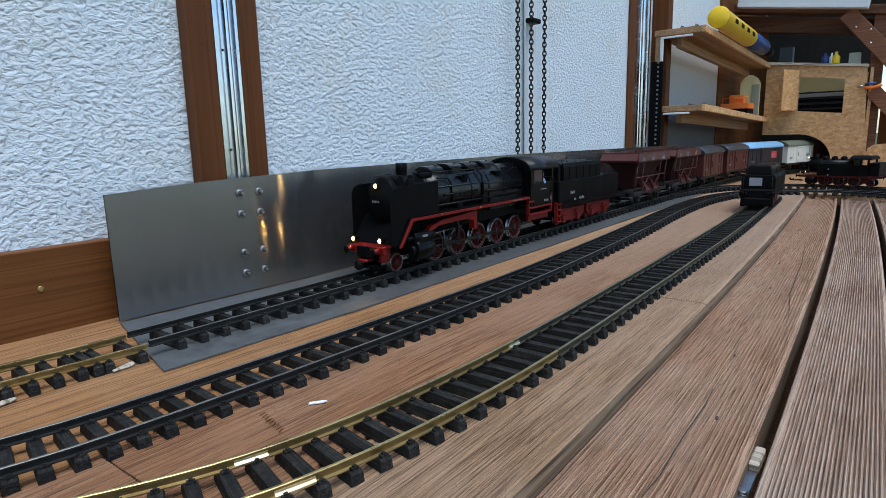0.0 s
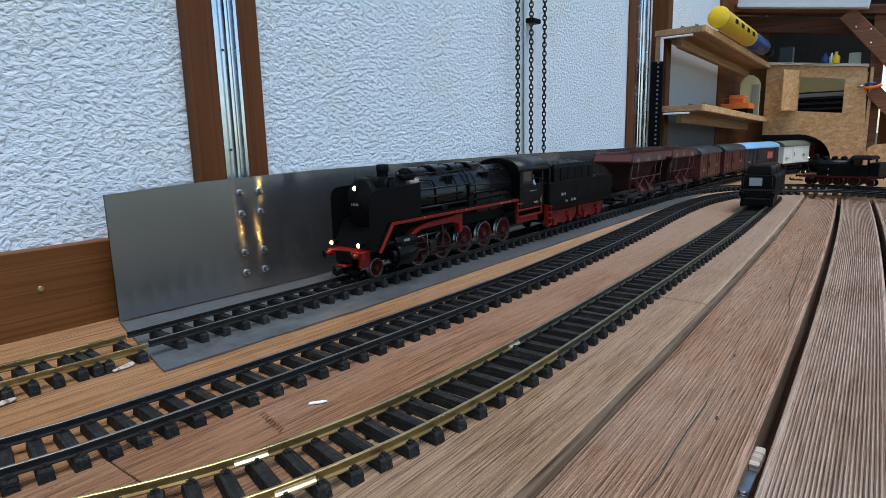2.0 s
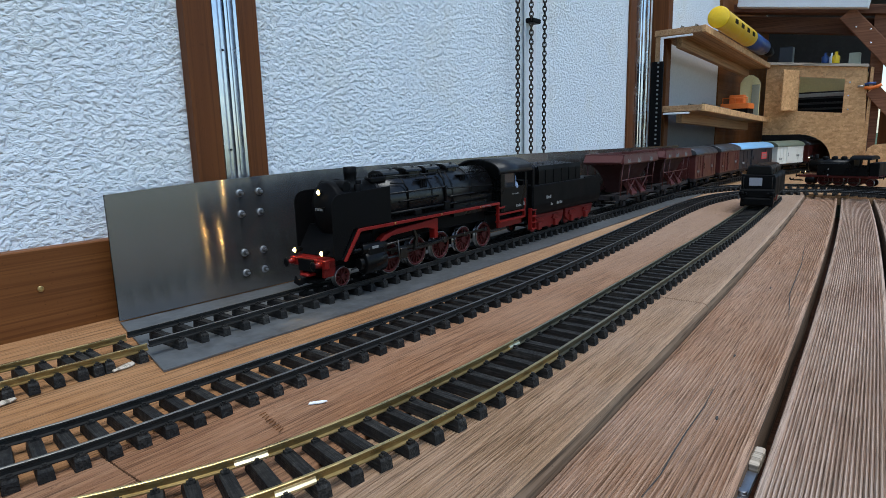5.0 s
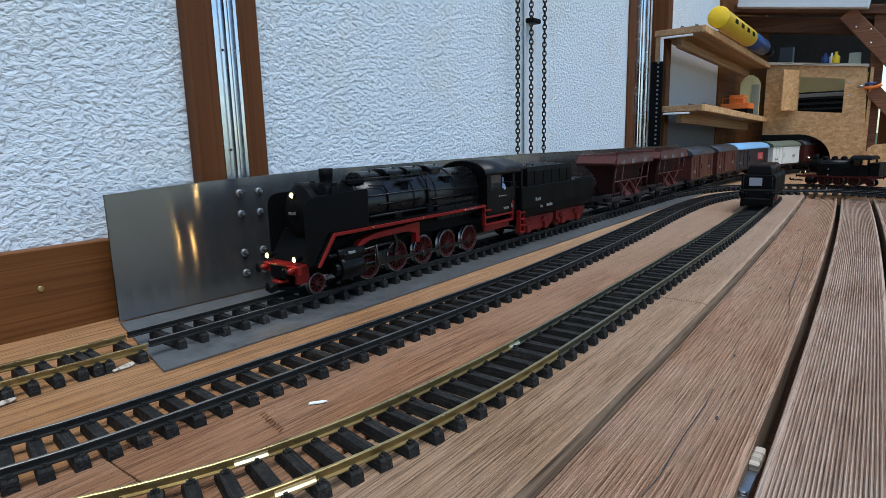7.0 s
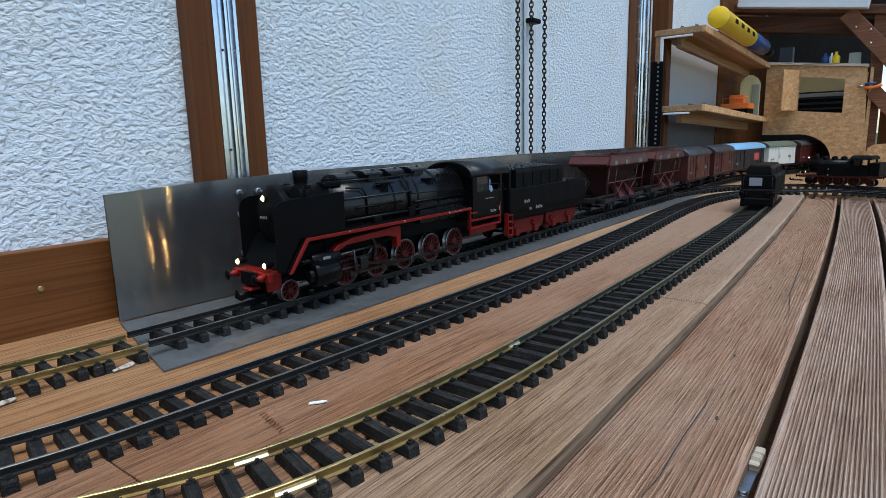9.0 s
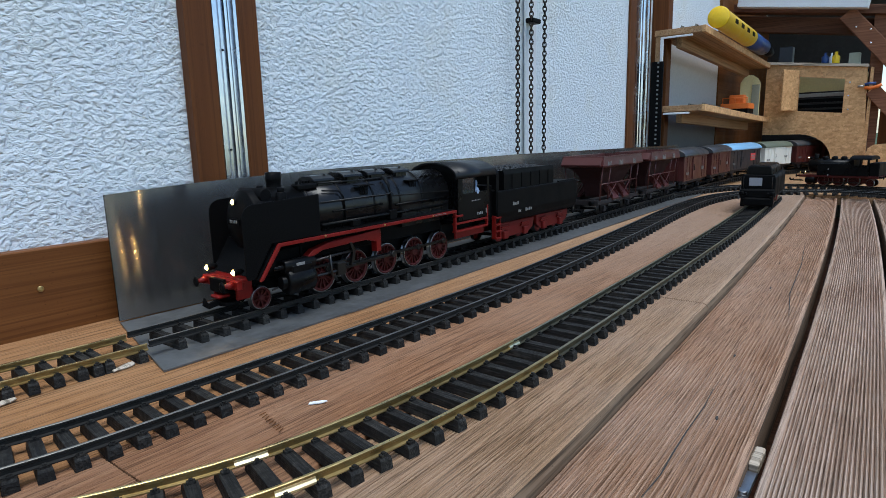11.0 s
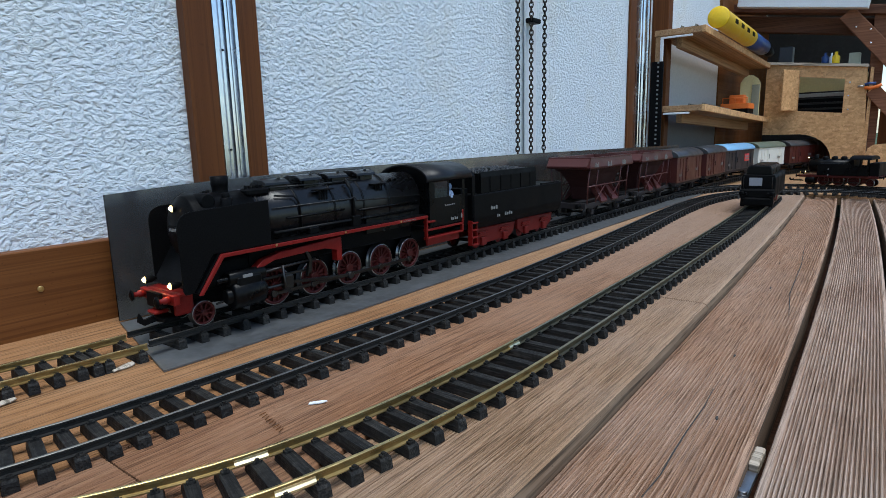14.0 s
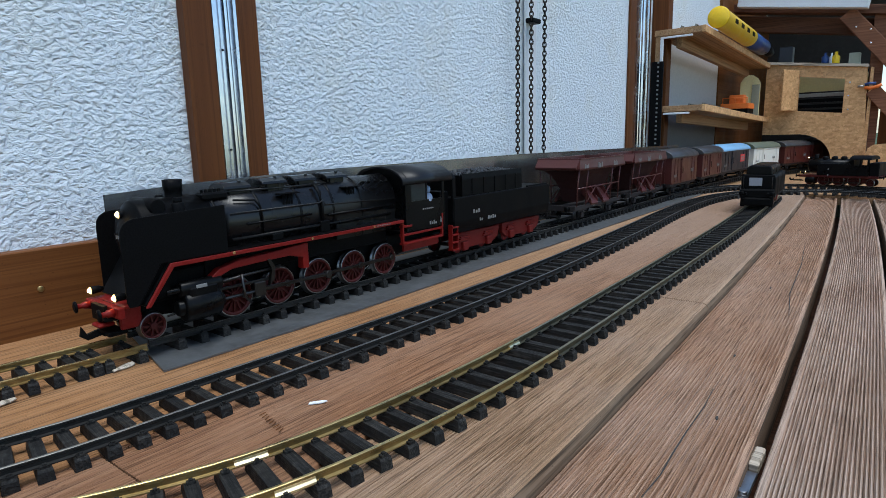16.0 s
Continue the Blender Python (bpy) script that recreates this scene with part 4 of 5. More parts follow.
def tender():
    t = thing("tender", "black coal tender with red bogies behind the engine", "tender")
    tub = [(-0.040, 0.056), (-0.050, 0.060), (-0.0555, 0.068), (-0.057, 0.078), (-0.057, 0.1165), (0.057, 0.1165), (0.057, 0.078), (0.0555, 0.068), (0.050, 0.060), (0.040, 0.056)]
    bm = bmesh.new()
    slab(bm, tub, 0.006, 0.318, "x", 0.001)
    part("tank", bm, M_SOOT, t, "matt black water tank")
    bm = bmesh.new()
    sides = [(-0.050, 0.1165), (-0.050, 0.143), (-0.048, 0.152), (-0.046, 0.152), (-0.047, 0.142), (-0.047, 0.1165)]
    slab(bm, sides, 0.036, 0.222, "x")
    slab(bm, [(-y, z) for y, z in sides], 0.036, 0.222, "x")
    slab(bm, [(-0.047, 0.1165), (-0.044, 0.150), (0.044, 0.150), (0.047, 0.1165)], 0.218, 0.222, "x")
    slab(bm, [(-0.047, 0.1165), (-0.044, 0.150), (0.044, 0.150), (0.047, 0.1165)], 0.036, 0.039, "x")
    bunker = part("bunker", bm, M_SOOT, t, "black coal bunker sides")
    for k in range(5):
        for s in (-1, 1):
            bm = bmesh.new()
            bx(0.062 + 0.034 * k, 0.065 + 0.034 * k, *sorted((s * 0.0498, s * 0.0515)), 0.118, 0.144, 0.0003, bm)
            part("rib", bm, M_SOOT, bunker)
    bm = bmesh.new()
    rnd = random.Random(4)
    for k in range(420):
        x, y = rnd.uniform(0.04, 0.216), rnd.uniform(-0.043, 0.043)
        z = 0.1455 + 0.007 * (1 - (y / 0.045) ** 2) * (1 - abs((x - 0.12) / 0.11) ** 3) + rnd.uniform(-0.001, 0.001)
        e = bmesh.new()
        bmesh.ops.create_icosphere(e, subdivisions=1, radius=rnd.uniform(0.0024, 0.0046))
        for v in e.verts:
            v.co *= rnd.uniform(0.7, 1.25)
        merge(bm, e, Matrix.Translation((x, y, z)))
    bx(0.04, 0.217, -0.044, 0.044, 0.13, 0.1455, 0, bm)
    tagged(part("coal", bm, M_COAL, t, "heap of black coal lumps"), kind="stuff")
    for s in (-1, 1):
        bm = bmesh.new()
        slab(bm, [(s * 0.055, 0.080), (s * 0.055, 0.148), (s * 0.048, 0.156), (s * 0.046, 0.156), (s * 0.051, 0.147), (s * 0.051, 0.08)], 0.004, 0.012, "x")
        part("front_shield", bm, M_SOOT, t)
    bm = bmesh.new()
    bx(-0.034, 0.005, -0.042, 0.042, 0.060, 0.0665, 0.001, bm)
    # added black block fills the dark gap behind the cab
    bx(-0.016, 0.005, -0.044, 0.044, 0.067, 0.128, 0.001, bm)
    part("gangway", bm, M_SOOT, t, "gangway plate with added black block filling the cab gap")
    bm = bmesh.new()
    rod(bm, (0.27, 0, 0), 0.012, 0.1165, 0.121, "z", 20)
    bx(0.235, 0.31, -0.056, -0.052, 0.1165, 0.1195, 0.0005, bm)
    bx(0.235, 0.31, 0.052, 0.056, 0.1165, 0.1195, 0.0005, bm)
    part("filler_lid", bm, M_SOOT, t)
    for x0, axles in ((0.02, (0.045, 0.115)), (0.165, (0.190, 0.260))):
        for s in (-1, 1):
            bm = bmesh.new()
            slab(bm, [(x0 - 0.002, 0.040), (x0 + 0.014, 0.030), (x0 + 0.112, 0.030), (x0 + 0.128, 0.038), (x0 + 0.134, 0.056), (x0 - 0.002, 0.058)], *sorted((s * 0.036, s * 0.044)), "y", 0.001)
            for x in axles:
                bx(x - 0.007, x + 0.007, *sorted((s * 0.042, s * 0.050)), 0.028, 0.042, 0.0012, bm)
                for k in range(3):
                    bx(x - 0.016 + 0.002 * k, x + 0.016 - 0.002 * k, *sorted((s * 0.044, s * 0.048)), 0.044 + 0.0025 * k, 0.046 + 0.0025 * k, 0, bm)
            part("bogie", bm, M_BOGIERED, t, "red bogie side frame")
        for x in axles:
            wheelset(t, x, 0.0140, 0.034, 0, M_REDP)
    for s in (-1, 1):
        bm = bmesh.new()
        bx(0.0, 0.002, *sorted((s * 0.047, s * 0.056)), 0.034, 0.075, 0.0003, bm)
        bx(0.014, 0.016, *sorted((s * 0.047, s * 0.056)), 0.034, 0.075, 0.0003, bm)
        for z in (0.034, 0.046, 0.058, 0.070):
            bx(0.0, 0.016, *sorted((s * 0.046, s * 0.058)), z, z + 0.0022, 0.0003, bm)
        part("step", bm, M_REDP, t, "red footstep ladder")
        bars(t, 0.056, 0.088, 0.022, 0.006, s * 0.0573, 3)
        bars(t, 0.075, 0.0735, 0.010, 0.005, s * 0.0573, 2)
        bars(t, 0.10, 0.0735, 0.026, 0.006, s * 0.0573, 4)
    buffers(t, 0.318, -1, 0.056, M_SOOT)
    hook(t, 0.318, -1)
    MOVING.append((t, 0.526, 0.32))


def running_gear(t, length, material, axles):
    bm = bmesh.new()
    for s in (-1, 1):
        slab(bm, [(0.004, 0.047), (0.004, 0.056), (length - 0.004, 0.056), (length - 0.004, 0.047)], *sorted((s * 0.044, s * 0.049)), "y", 0.0005)
        for x in axles:
            slab(bm, [(x - 0.016, 0.048), (x - 0.008, 0.030), (x + 0.008, 0.030), (x + 0.016, 0.048)], *sorted((s * 0.034, s * 0.038)), "y")
            bx(x - 0.006, x + 0.006, *sorted((s * 0.036, s * 0.044)), 0.028, 0.040, 0.001, bm)
            bx(x - 0.022, x + 0.022, *sorted((s * 0.039, s * 0.043)), 0.042, 0.046, 0.0005, bm)
    bx(0.002, 0.006, -0.05, 0.05, 0.045, 0.058, 0.0006, bm)
    bx(length - 0.006, length - 0.002, -0.05, 0.05, 0.045, 0.058, 0.0006, bm)
    bx(0.01, length - 0.01, -0.012, 0.012, 0.044, 0.054, 0, bm)
    part("underframe", bm, material, t)
    for x in axles:
        wheelset(t, x, 0.0130, 0.033, 0, M_SOOT)
    buffers(t, 0.002, 1, 0.052, M_SOOT)
    buffers(t, length - 0.002, -1, 0.052, M_SOOT)
    hook(t, 0.002, 1)
    hook(t, length - 0.002, -1)


def loop_skin(bm, rings):
    quads(bm, rings, True, False)
    return bm


def hopper_wagon(place, label):
    L = 0.265
    t = thing("hopper_wagon", label, "wagon", group="freight wagons")
    running_gear(t, L, M_OXDARK, (0.055, 0.21))

    def ring(x0, x1, w, z):
        return [(x0, -w, z), (x1, -w, z), (x1, w, z), (x0, w, z)]
    bm = bmesh.new()
    loop_skin(bm, [ring(0.066, 0.199, 0.020, 0.060), ring(0.058, 0.207, 0.024, 0.090), ring(0.044, 0.221, 0.036, 0.118), ring(0.022, 0.243, 0.050, 0.1330), ring(0.026, 0.239, 0.046, 0.1335), ring(0.06, 0.205, 0.020, 0.094)])
    part("funnel", fix(bm), M_FUNNEL, t, "brown funnel under the hopper, rim shade in its colour")
    bm = bmesh.new()
    loop_skin(bm, [ring(0.014, 0.251, 0.0545, 0.1325), ring(0.004, 0.261, 0.0600, 0.1345), ring(0.003, 0.262, 0.0608, 0.138), ring(0.010, 0.255, 0.0580, 0.156),
                   ring(0.009, 0.256, 0.0592, 0.1565), ring(0.009, 0.256, 0.0592, 0.159), ring(0.014, 0.251, 0.054, 0.159), ring(0.016, 0.249, 0.052, 0.134), ring(0.014, 0.251, 0.0545, 0.1325)])
    part("hopper", fix(bm), M_OXIDE, t, "oxide brown open hopper rim")
    for e, d in ((0.006, -1), (0.259, 1)):
        bm = bmesh.new()
        slab(bm, [(e + d * -0.004, 0.158), (e + d * 0.012, 0.140), (e + d * 0.011, 0.1365), (e + d * 0.002, 0.1365)], -0.056, 0.056, "y", 0.0005)
        part("end_flap", bm, M_OXIDE, t, "slanted oxide brown end flap")
    for s in (-1, 1):
        for x in (0.014, 0.060, 0.198, 0.246):
            bm = bmesh.new()
            tube(bm, [(x, s * 0.048, 0.054), (x, s * 0.050, 0.10), (x, s * 0.054, 0.134)], 0.0018, 6)
            part("stanchion", bm, M_OXIDE, t)
        bm = bmesh.new()
        tube(bm, [(0.014, s * 0.050, 0.094), (0.246, s * 0.050, 0.094)], 0.0016, 6)
        tube(bm, [(0.06, s * 0.050, 0.060), (0.11, s * 0.050, 0.094), (0.15, s * 0.050, 0.060), (0.198, s * 0.050, 0.094)], 0.0015, 6)
        part("side_rail", bm, M_OXIDE, t)
        for x in (0.085, 0.150):
            bm = bmesh.new()
            slab(bm, [(s * 0.020, 0.080), (s * 0.052, 0.052), (s * 0.054, 0.056), (s * 0.024, 0.086)], x, x + 0.034, "x")
            slab(bm, [(s * 0.020, 0.086), (s * 0.052, 0.052), (s * 0.052, 0.064), (s * 0.03, 0.094)], x - 0.002, x, "x")
            slab(bm, [(s * 0.020, 0.086), (s * 0.052, 0.052), (s * 0.052, 0.064), (s * 0.03, 0.094)], x + 0.034, x + 0.036, "x")
            part("chute", bm, M_OXIDE, t, "slanted discharge chute")
        bars(t, 0.030, 0.137, 0.022, 0.010, s * 0.0607, 3)
        bars(t, 0.100, 0.136, 0.026, 0.012, s * 0.0607, 3)
        bars(t, 0.190, 0.136, 0.024, 0.013, s * 0.0607, 4)
        bars(t, 0.10, 0.049, 0.012, 0.006, s * 0.0492, 2)
    MOVING.append((t, place, L))


def covered_wagon(place, label, side, roof, emblem=False, L=0.272):
    t = thing("covered_wagon", label, "wagon", group="freight wagons")
    running_gear(t, L, M_OXDARK, (0.06, L - 0.06))
    bm = bmesh.new()
    bx(0.002, L - 0.002, -0.0535, 0.0535, 0.055, 0.134, 0.0008, bm)
    for s in (-1, 1):
        for k in range(1, 9):
            x = 0.002 + (L - 0.004) * k / 9
            bx(x - 0.0016, x + 0.0016, *sorted((s * 0.053, s * 0.0552)), 0.056, 0.133, 0, bm)
        bx(0.004, L - 0.004, *sorted((s * 0.053, s * 0.0548)), 0.055, 0.060, 0, bm)
        bx(0.004, L - 0.004, *sorted((s * 0.053, s * 0.0548)), 0.128, 0.134, 0, bm)
    for x in (0.0005, L - 0.0025):
        for y in (-0.03, 0.0, 0.03):
            bx(x, x + 0.002, y - 0.0015, y + 0.0015, 0.056, 0.145, 0, bm)
    part("body", bm, side, t)
    arch = [(-0.0585, 0.133)] + [(-0.0585 * math.cos(radians(a)), 0.134 + 0.025 * math.sin(radians(a))) for a in range(10, 171, 10)] + [(0.0585, 0.133)]
    bm = bmesh.new()
    slab(bm, arch, -0.003, L + 0.003, "x", 0.0008)
    for f in bm.faces:
        f.smooth = abs(f.normal.x) < 0.5
    part("roof", bm, roof, t)
    for s in (-1, 1):
        bm = bmesh.new()
        bx(L * 0.34, L * 0.66, *sorted((s * 0.0552, s * 0.0572)), 0.058, 0.130, 0.0006, bm)
        bx(L * 0.34, L * 0.66, *sorted((s * 0.0565, s * 0.0585)), 0.126, 0.130, 0.0004, bm)
        d = part("door", bm, side, t)
        bm = bmesh.new()
        tube(bm, [(L * 0.37, s * 0.058, 0.085), (L * 0.37, s * 0.0595, 0.09), (L * 0.37, s * 0.058, 0.105)], 0.001, 6)
        part("handle", bm, M_SOOT, d)
        bars(t, L * 0.08, 0.075, 0.03, 0.008, s * 0.0556, 3)
        bars(t, L * 0.72, 0.085, 0.03, 0.010, s * 0.0556, 3)
        if emblem:
            bm = bmesh.new()
            bx(L * 0.62, L * 0.78, *sorted((s * 0.0574, s * 0.0588)), 0.086, 0.116, 0.0004, bm)
            e = part("emblem", bm, M_EMBLEM, t, "red and white emblem panel")
            bm = bmesh.new()
            for z in (0.093, 0.103):
                bx(L * 0.64, L * 0.76, *sorted((s * 0.0587, s * 0.0592)), z, z + 0.005, 0, bm)
            part("emblem_bar", bm, M_LETTER, e)
    MOVING.append((t, place, L))


def narrow(t, k):
    """Bodies are slimmer than drawn; wheels and rods keep to the gauge. Side parts of the engine sit a little further back."""
    for o in t.children_recursive:
        if o.name.split(".")[0] not in ("wheelset", "wheel", "tyre", "coupling_rod", "connecting_rod", "crosshead"):
            ys = [v.co.y for v in o.data.vertices]
            back = 0.0
            if k < 0.85 and o.name.split(".")[0] not in ("buffer", "buffer_head", "headlamp", "lens", "bulb", "dome", "link_bracket", "valve_gear"):
                back = 0.010 if max(ys) < -0.02 else 0.016 if min(ys) > 0.02 else 0.0
                if max(v.co.x for v in o.data.vertices) > 0.40 and min(v.co.x for v in o.data.vertices) > 0.36:
                    back += 0.007
                if o.name.startswith("smoke_defl"):
                    back = 0.001 if max(ys) < 0 else 0.020
            o.data.transform(Matrix.Translation((back, 0, 0)) @ Matrix.Diagonal((1, k, 1, 1)))


steam_locomotive()
tender()
hopper_wagon(0.972, "oxide brown open hopper wagon coupled behind tender")
hopper_wagon(1.298, "oxide brown open hopper wagon ahead of covered wagons")
covered_wagon(1.628, "oxide brown covered wagon with grey arched roof", M_OXIDE, M_GREYROOF)
covered_wagon(1.968, "oxide brown covered wagon with grey arched roof", M_OXIDE, M_GREYROOF)
covered_wagon(2.252, "dark blue covered wagon with light blue roof and emblem", M_NAVY, M_BLUEROOF, True, 0.36)
covered_wagon(2.66, "white covered wagon with olive green roof", M_WHITEP, M_GREENROOF)
covered_wagon(2.985, "oxide brown covered wagon in the tunnel mouth", M_OXIDE, M_GREYROOF)
covered_wagon(3.29, "oxide brown covered wagon inside the tunnel", M_OXIDE, M_GREYROOF)
for ob, _, _ in MOVING:
    if ob.type == "EMPTY":
        narrow(ob, 0.82 if ob.name.startswith("steam") else 0.88)
    else:
        ob.data.transform(Matrix.Diagonal((1, 0.88, 1, 1)))

# ---- engines that stand still ----
def tank_engine():
    s0 = min(range(len(SPUR)), key=lambda i: abs(SPUR[i].y - 0.290) + (9 if SPUR[i].x < 2.3 else 0)) * 0.01
    p, _ = station(SPUR, s0 + 0.04)
    q, _ = station(SPUR, s0 + 0.20)
    d = (q - p).normalized()
    o = p - d * 0.04
    t = thing("tank_engine", "small black and red tank engine with lit lamps on curved track", "locomotive", pose(o.x, o.y, -0.002, 0, 0, math.degrees(math.atan2(d.y, d.x))) @ Matrix.Diagonal((0.94, 0.94, 0.94, 1)))
    L = 0.262
    bm = bmesh.new()
    bx(0.006, L - 0.006, -0.045, 0.045, 0.050, 0.058, 0.001, bm)
    bx(0.03, L - 0.03, -0.018, 0.018, 0.03, 0.052, 0.001, bm)
    part("frame", bm, M_WHEELRED, t, "dark red frame and running plate")
    bm = bmesh.new()
    turned(bm, [(0.0, 0.022), (0.018, 0.024), (0.0235, 0.030), (0.0235, 0.170)], (0, 0, 0.092), "x", 28)
    part("boiler", bm, M_BLACK, t)
    bm = bmesh.new()
    turned(bm, [(0.009, 0.112), (0.007, 0.120), (0.0075, 0.133), (0.006, 0.133)], (0.045, 0, 0), "z", 18)
    part("chimney", bm, M_SOOT, t, "grey topped chimney")
    for x in (0.075, 0.105, 0.135):
        bm = bmesh.new()
        turned(bm, [(0.0105, 0.108), (0.0105, 0.120), (0.007, 0.125), (0.0, 0.126)], (x, 0, 0), "z", 18)
        part("dome", bm, M_SOOT, t)
    for s in (-1, 1):
        bm = bmesh.new()
        slab(bm, [(0.065, 0.058), (0.065, 0.094), (0.072, 0.100), (0.172, 0.100), (0.172, 0.058)], *sorted((s * 0.026, s * 0.047)), "y", 0.001)
        part("side_tank", bm, M_BLACK, t)
        bm = bmesh.new()
        for o2 in ([(0.172, 0.058), (0.172, 0.092), (0.226, 0.092), (0.226, 0.058)], [(0.172, 0.092), (0.172, 0.116), (0.180, 0.116), (0.180, 0.092)], [(0.197, 0.092), (0.197, 0.116), (0.203, 0.116), (0.203, 0.092)], [(0.220, 0.092), (0.220, 0.116), (0.226, 0.116), (0.226, 0.092)]):
            slab(bm, o2, *sorted((s * 0.045, s * 0.047)))
        part("cab_side", bm, M_BLACK, t)
        bm = bmesh.new()
        rod(bm, (0, s * 0.04, 0.040), 0.011, 0.028, 0.058, "x", 18)
        part("cylinder", bm, M_SOOT, t)
        bm = bmesh.new()
        bx(0.08, 0.195, *sorted((s * 0.031, s * 0.033)), 0.031, 0.035, 0.0005, bm)
        part("coupling_rod", bm, M_ROD, t)
        bars(t, 0.10, 0.078, 0.006, 0.006, s * 0.0474, 1)
        bars(t, 0.10, 0.056, 0.006, 0.006, s * 0.0474, 1)
    bm = bmesh.new()
    arch = [(-0.049, 0.115)] + [(-0.049 * math.cos(radians(a)), 0.116 + 0.013 * math.sin(radians(a))) for a in range(15, 166, 15)] + [(0.049, 0.115)]
    slab(bm, arch, 0.166, 0.232, "x")
    part("cab_roof", bm, M_SOOT, t)
    bm = bmesh.new()
    bx(0.2265, L - 0.006, -0.044, 0.044, 0.058, 0.105, 0.002, bm)
    bx(0.172, 0.174, -0.044, 0.044, 0.058, 0.117, 0, bm)
    part("bunker", bm, M_SOOT, t)
    for x, r in ((0.035, 0.0125), (0.082, 0.019), (0.130, 0.019), (0.178, 0.019), (0.228, 0.0125)):
        wheelset(t, x, r, r + 0.0205, 10, M_WHEELRED)
        ROLLING.pop()
    buffers(t, 0.006, 1, 0.054, M_SOOT)
    buffers(t, L - 0.006, -1, 0.054, M_SOOT)
    lamp(t, 0.004, -0.026, 0.066, 0.004)
    lamp(t, 0.004, 0.026, 0.066, 0.004)
    lamp(t, 0.022, 0.0, 0.119, 0.0035)
    hook(t, 0.006, 1)


tank_engine()


def dark_engine():
    """The rear of a black engine on the front track: bunker, sloped shoulders, grey panel."""
    sx = along(FRONT, 1.68)
    p, _ = station(FRONT, sx)
    q, _ = station(FRONT, min(sx + 0.2, 2.14))
    d = (q - p).normalized()
    t = thing("dark_engine", "black engine with grey rear panel parked on front track", "locomotive", pose(p.x, p.y - 0.006, -0.003, 0, 0, math.degrees(math.atan2(d.y, d.x))))
    bm = bmesh.new()
    slab(bm, [(-0.052, 0.048), (-0.053, 0.096), (-0.048, 0.105), (0.048, 0.105), (0.053, 0.096), (0.052, 0.048)], 0.004, 0.235, "x", 0.002)
    part("body", bm, M_SOOT, t)
    bm = bmesh.new()
    slab(bm, [(-0.041, 0.104), (-0.038, 0.122), (-0.030, 0.129), (0.030, 0.129), (0.038, 0.122), (0.041, 0.104)], 0.012, 0.20, "x", 0.003)
    part("bunker", bm, M_BLACK, t, "narrower sloped upper body")
    bm = bmesh.new()
    bx(0.0015, 0.0045, -0.012, 0.028, 0.076, 0.097, 0.0006, bm)
    part("rear_panel", bm, M_GREYP, t, "flat grey rectangular panel")
    bm = bmesh.new()
    bx(-0.004, 0.012, -0.054, 0.054, 0.044, 0.068, 0.004, bm)
    bx(-0.008, 0.010, -0.046, 0.046, 0.024, 0.046, 0.004, bm)
    part("rear_beam", bm, M_SOOT, t)
    for y in (-0.044, 0.044):
        bm = bmesh.new()
        bx(-0.006, 0.01, y - 0.006, y + 0.006, 0.022, 0.05, 0.001, bm)
        part("step", bm, M_SOOT, t)
        bm = bmesh.new()
        tube(bm, [(-0.001, y, 0.07), (-0.004, y, 0.08), (-0.004, y, 0.094), (-0.001, y, 0.10)], 0.0012)
        part("grab_rail", bm, M_ROD, t)
    buffers(t, -0.002, 1, 0.056, M_SOOT)
    for x in (0.04, 0.11, 0.18):
        wheelset(t, x, 0.0150, 0.0340, 9, M_REDP)
        ROLLING.pop()
    bm = bmesh.new()
    rod(bm, (0.0, -0.050, 0.062), 0.003, -0.002, 0.001, "x", 10)
    part("marker_lens", bm, M_LETTER, t, "pale round marker lens")


M_GREYP = plain("grey_panel_paint", (0.22, 0.23, 0.26), 0.5, 0.0, 0.15, 300, 0.1)
dark_engine()
for ob in bpy.data.objects:
    if ob.parent and ob.parent.name == "dark_engine" and ob.name.split(".")[0] != "wheelset":
        ob.data.transform(Matrix.Diagonal((1, 0.74, 0.97, 1)))

# ---- chains on the wall ----
M_CHAIN = plain("black_chain_steel", (0.03, 0.028, 0.025), 0.45, 0.9, 0.4, 400, 0.2)
M_CHAINR = plain("rusty_chain_steel", (0.045, 0.034, 0.026), 0.6, 0.7, 0.4, 400, 0.2)
M_WHITEPL = plain("white_plastic", (0.66, 0.68, 0.70), 0.5, 0.0, 0.1, 200, 0.1)


def link_mesh(material):
    b = bmesh.new()
    pts = []
    for k in range(13):
        a = 2 * math.pi * k / 12
        pts.append((0.0043 * math.cos(a), 0, 0.0072 * math.sin(a)))
    tube(b, pts, 0.0018, 6)
    me = bpy.data.meshes.new("link")
    b.to_mesh(me)
    b.free()
    me.materials.append(material)
    return me


for cx, mtl, lab in ((1.262, M_CHAINR, "rusty dark steel chain hanging on stucco wall"), (1.326, M_CHAINR, "rusty dark steel chain before white strip"), (1.393, M_CHAIN, "black steel chain hanging on stucco wall")):
    ch = thing("chain", lab, "chain", pose(cx, 0.745, 0), group="wall chains")
    lm = link_mesh(mtl)
    for k in range(66):
        o = new("link", lm)
        o.parent = ch
        o.matrix_local = pose(random.uniform(-0.0004, 0.0004), 0, 0.02 + 0.0106 * k, 0, random.uniform(-6, 6), 40 + 90 * (k % 2))
bm = bmesh.new()
slab(bm, [(1.331, 0.768), (1.331, 0.7635), (1.338, 0.7615), (1.378, 0.7615), (1.385, 0.7635), (1.385, 0.768)], 0.0, 0.72, "z")
strip = single("cable_strip", bm, M_WHITEPL, "white plastic strip upright on stucco wall", "strip")
bm = bmesh.new()
bx(1.322, 1.362, 0.738, 0.760, 0.478, 0.489, 0.002, bm)
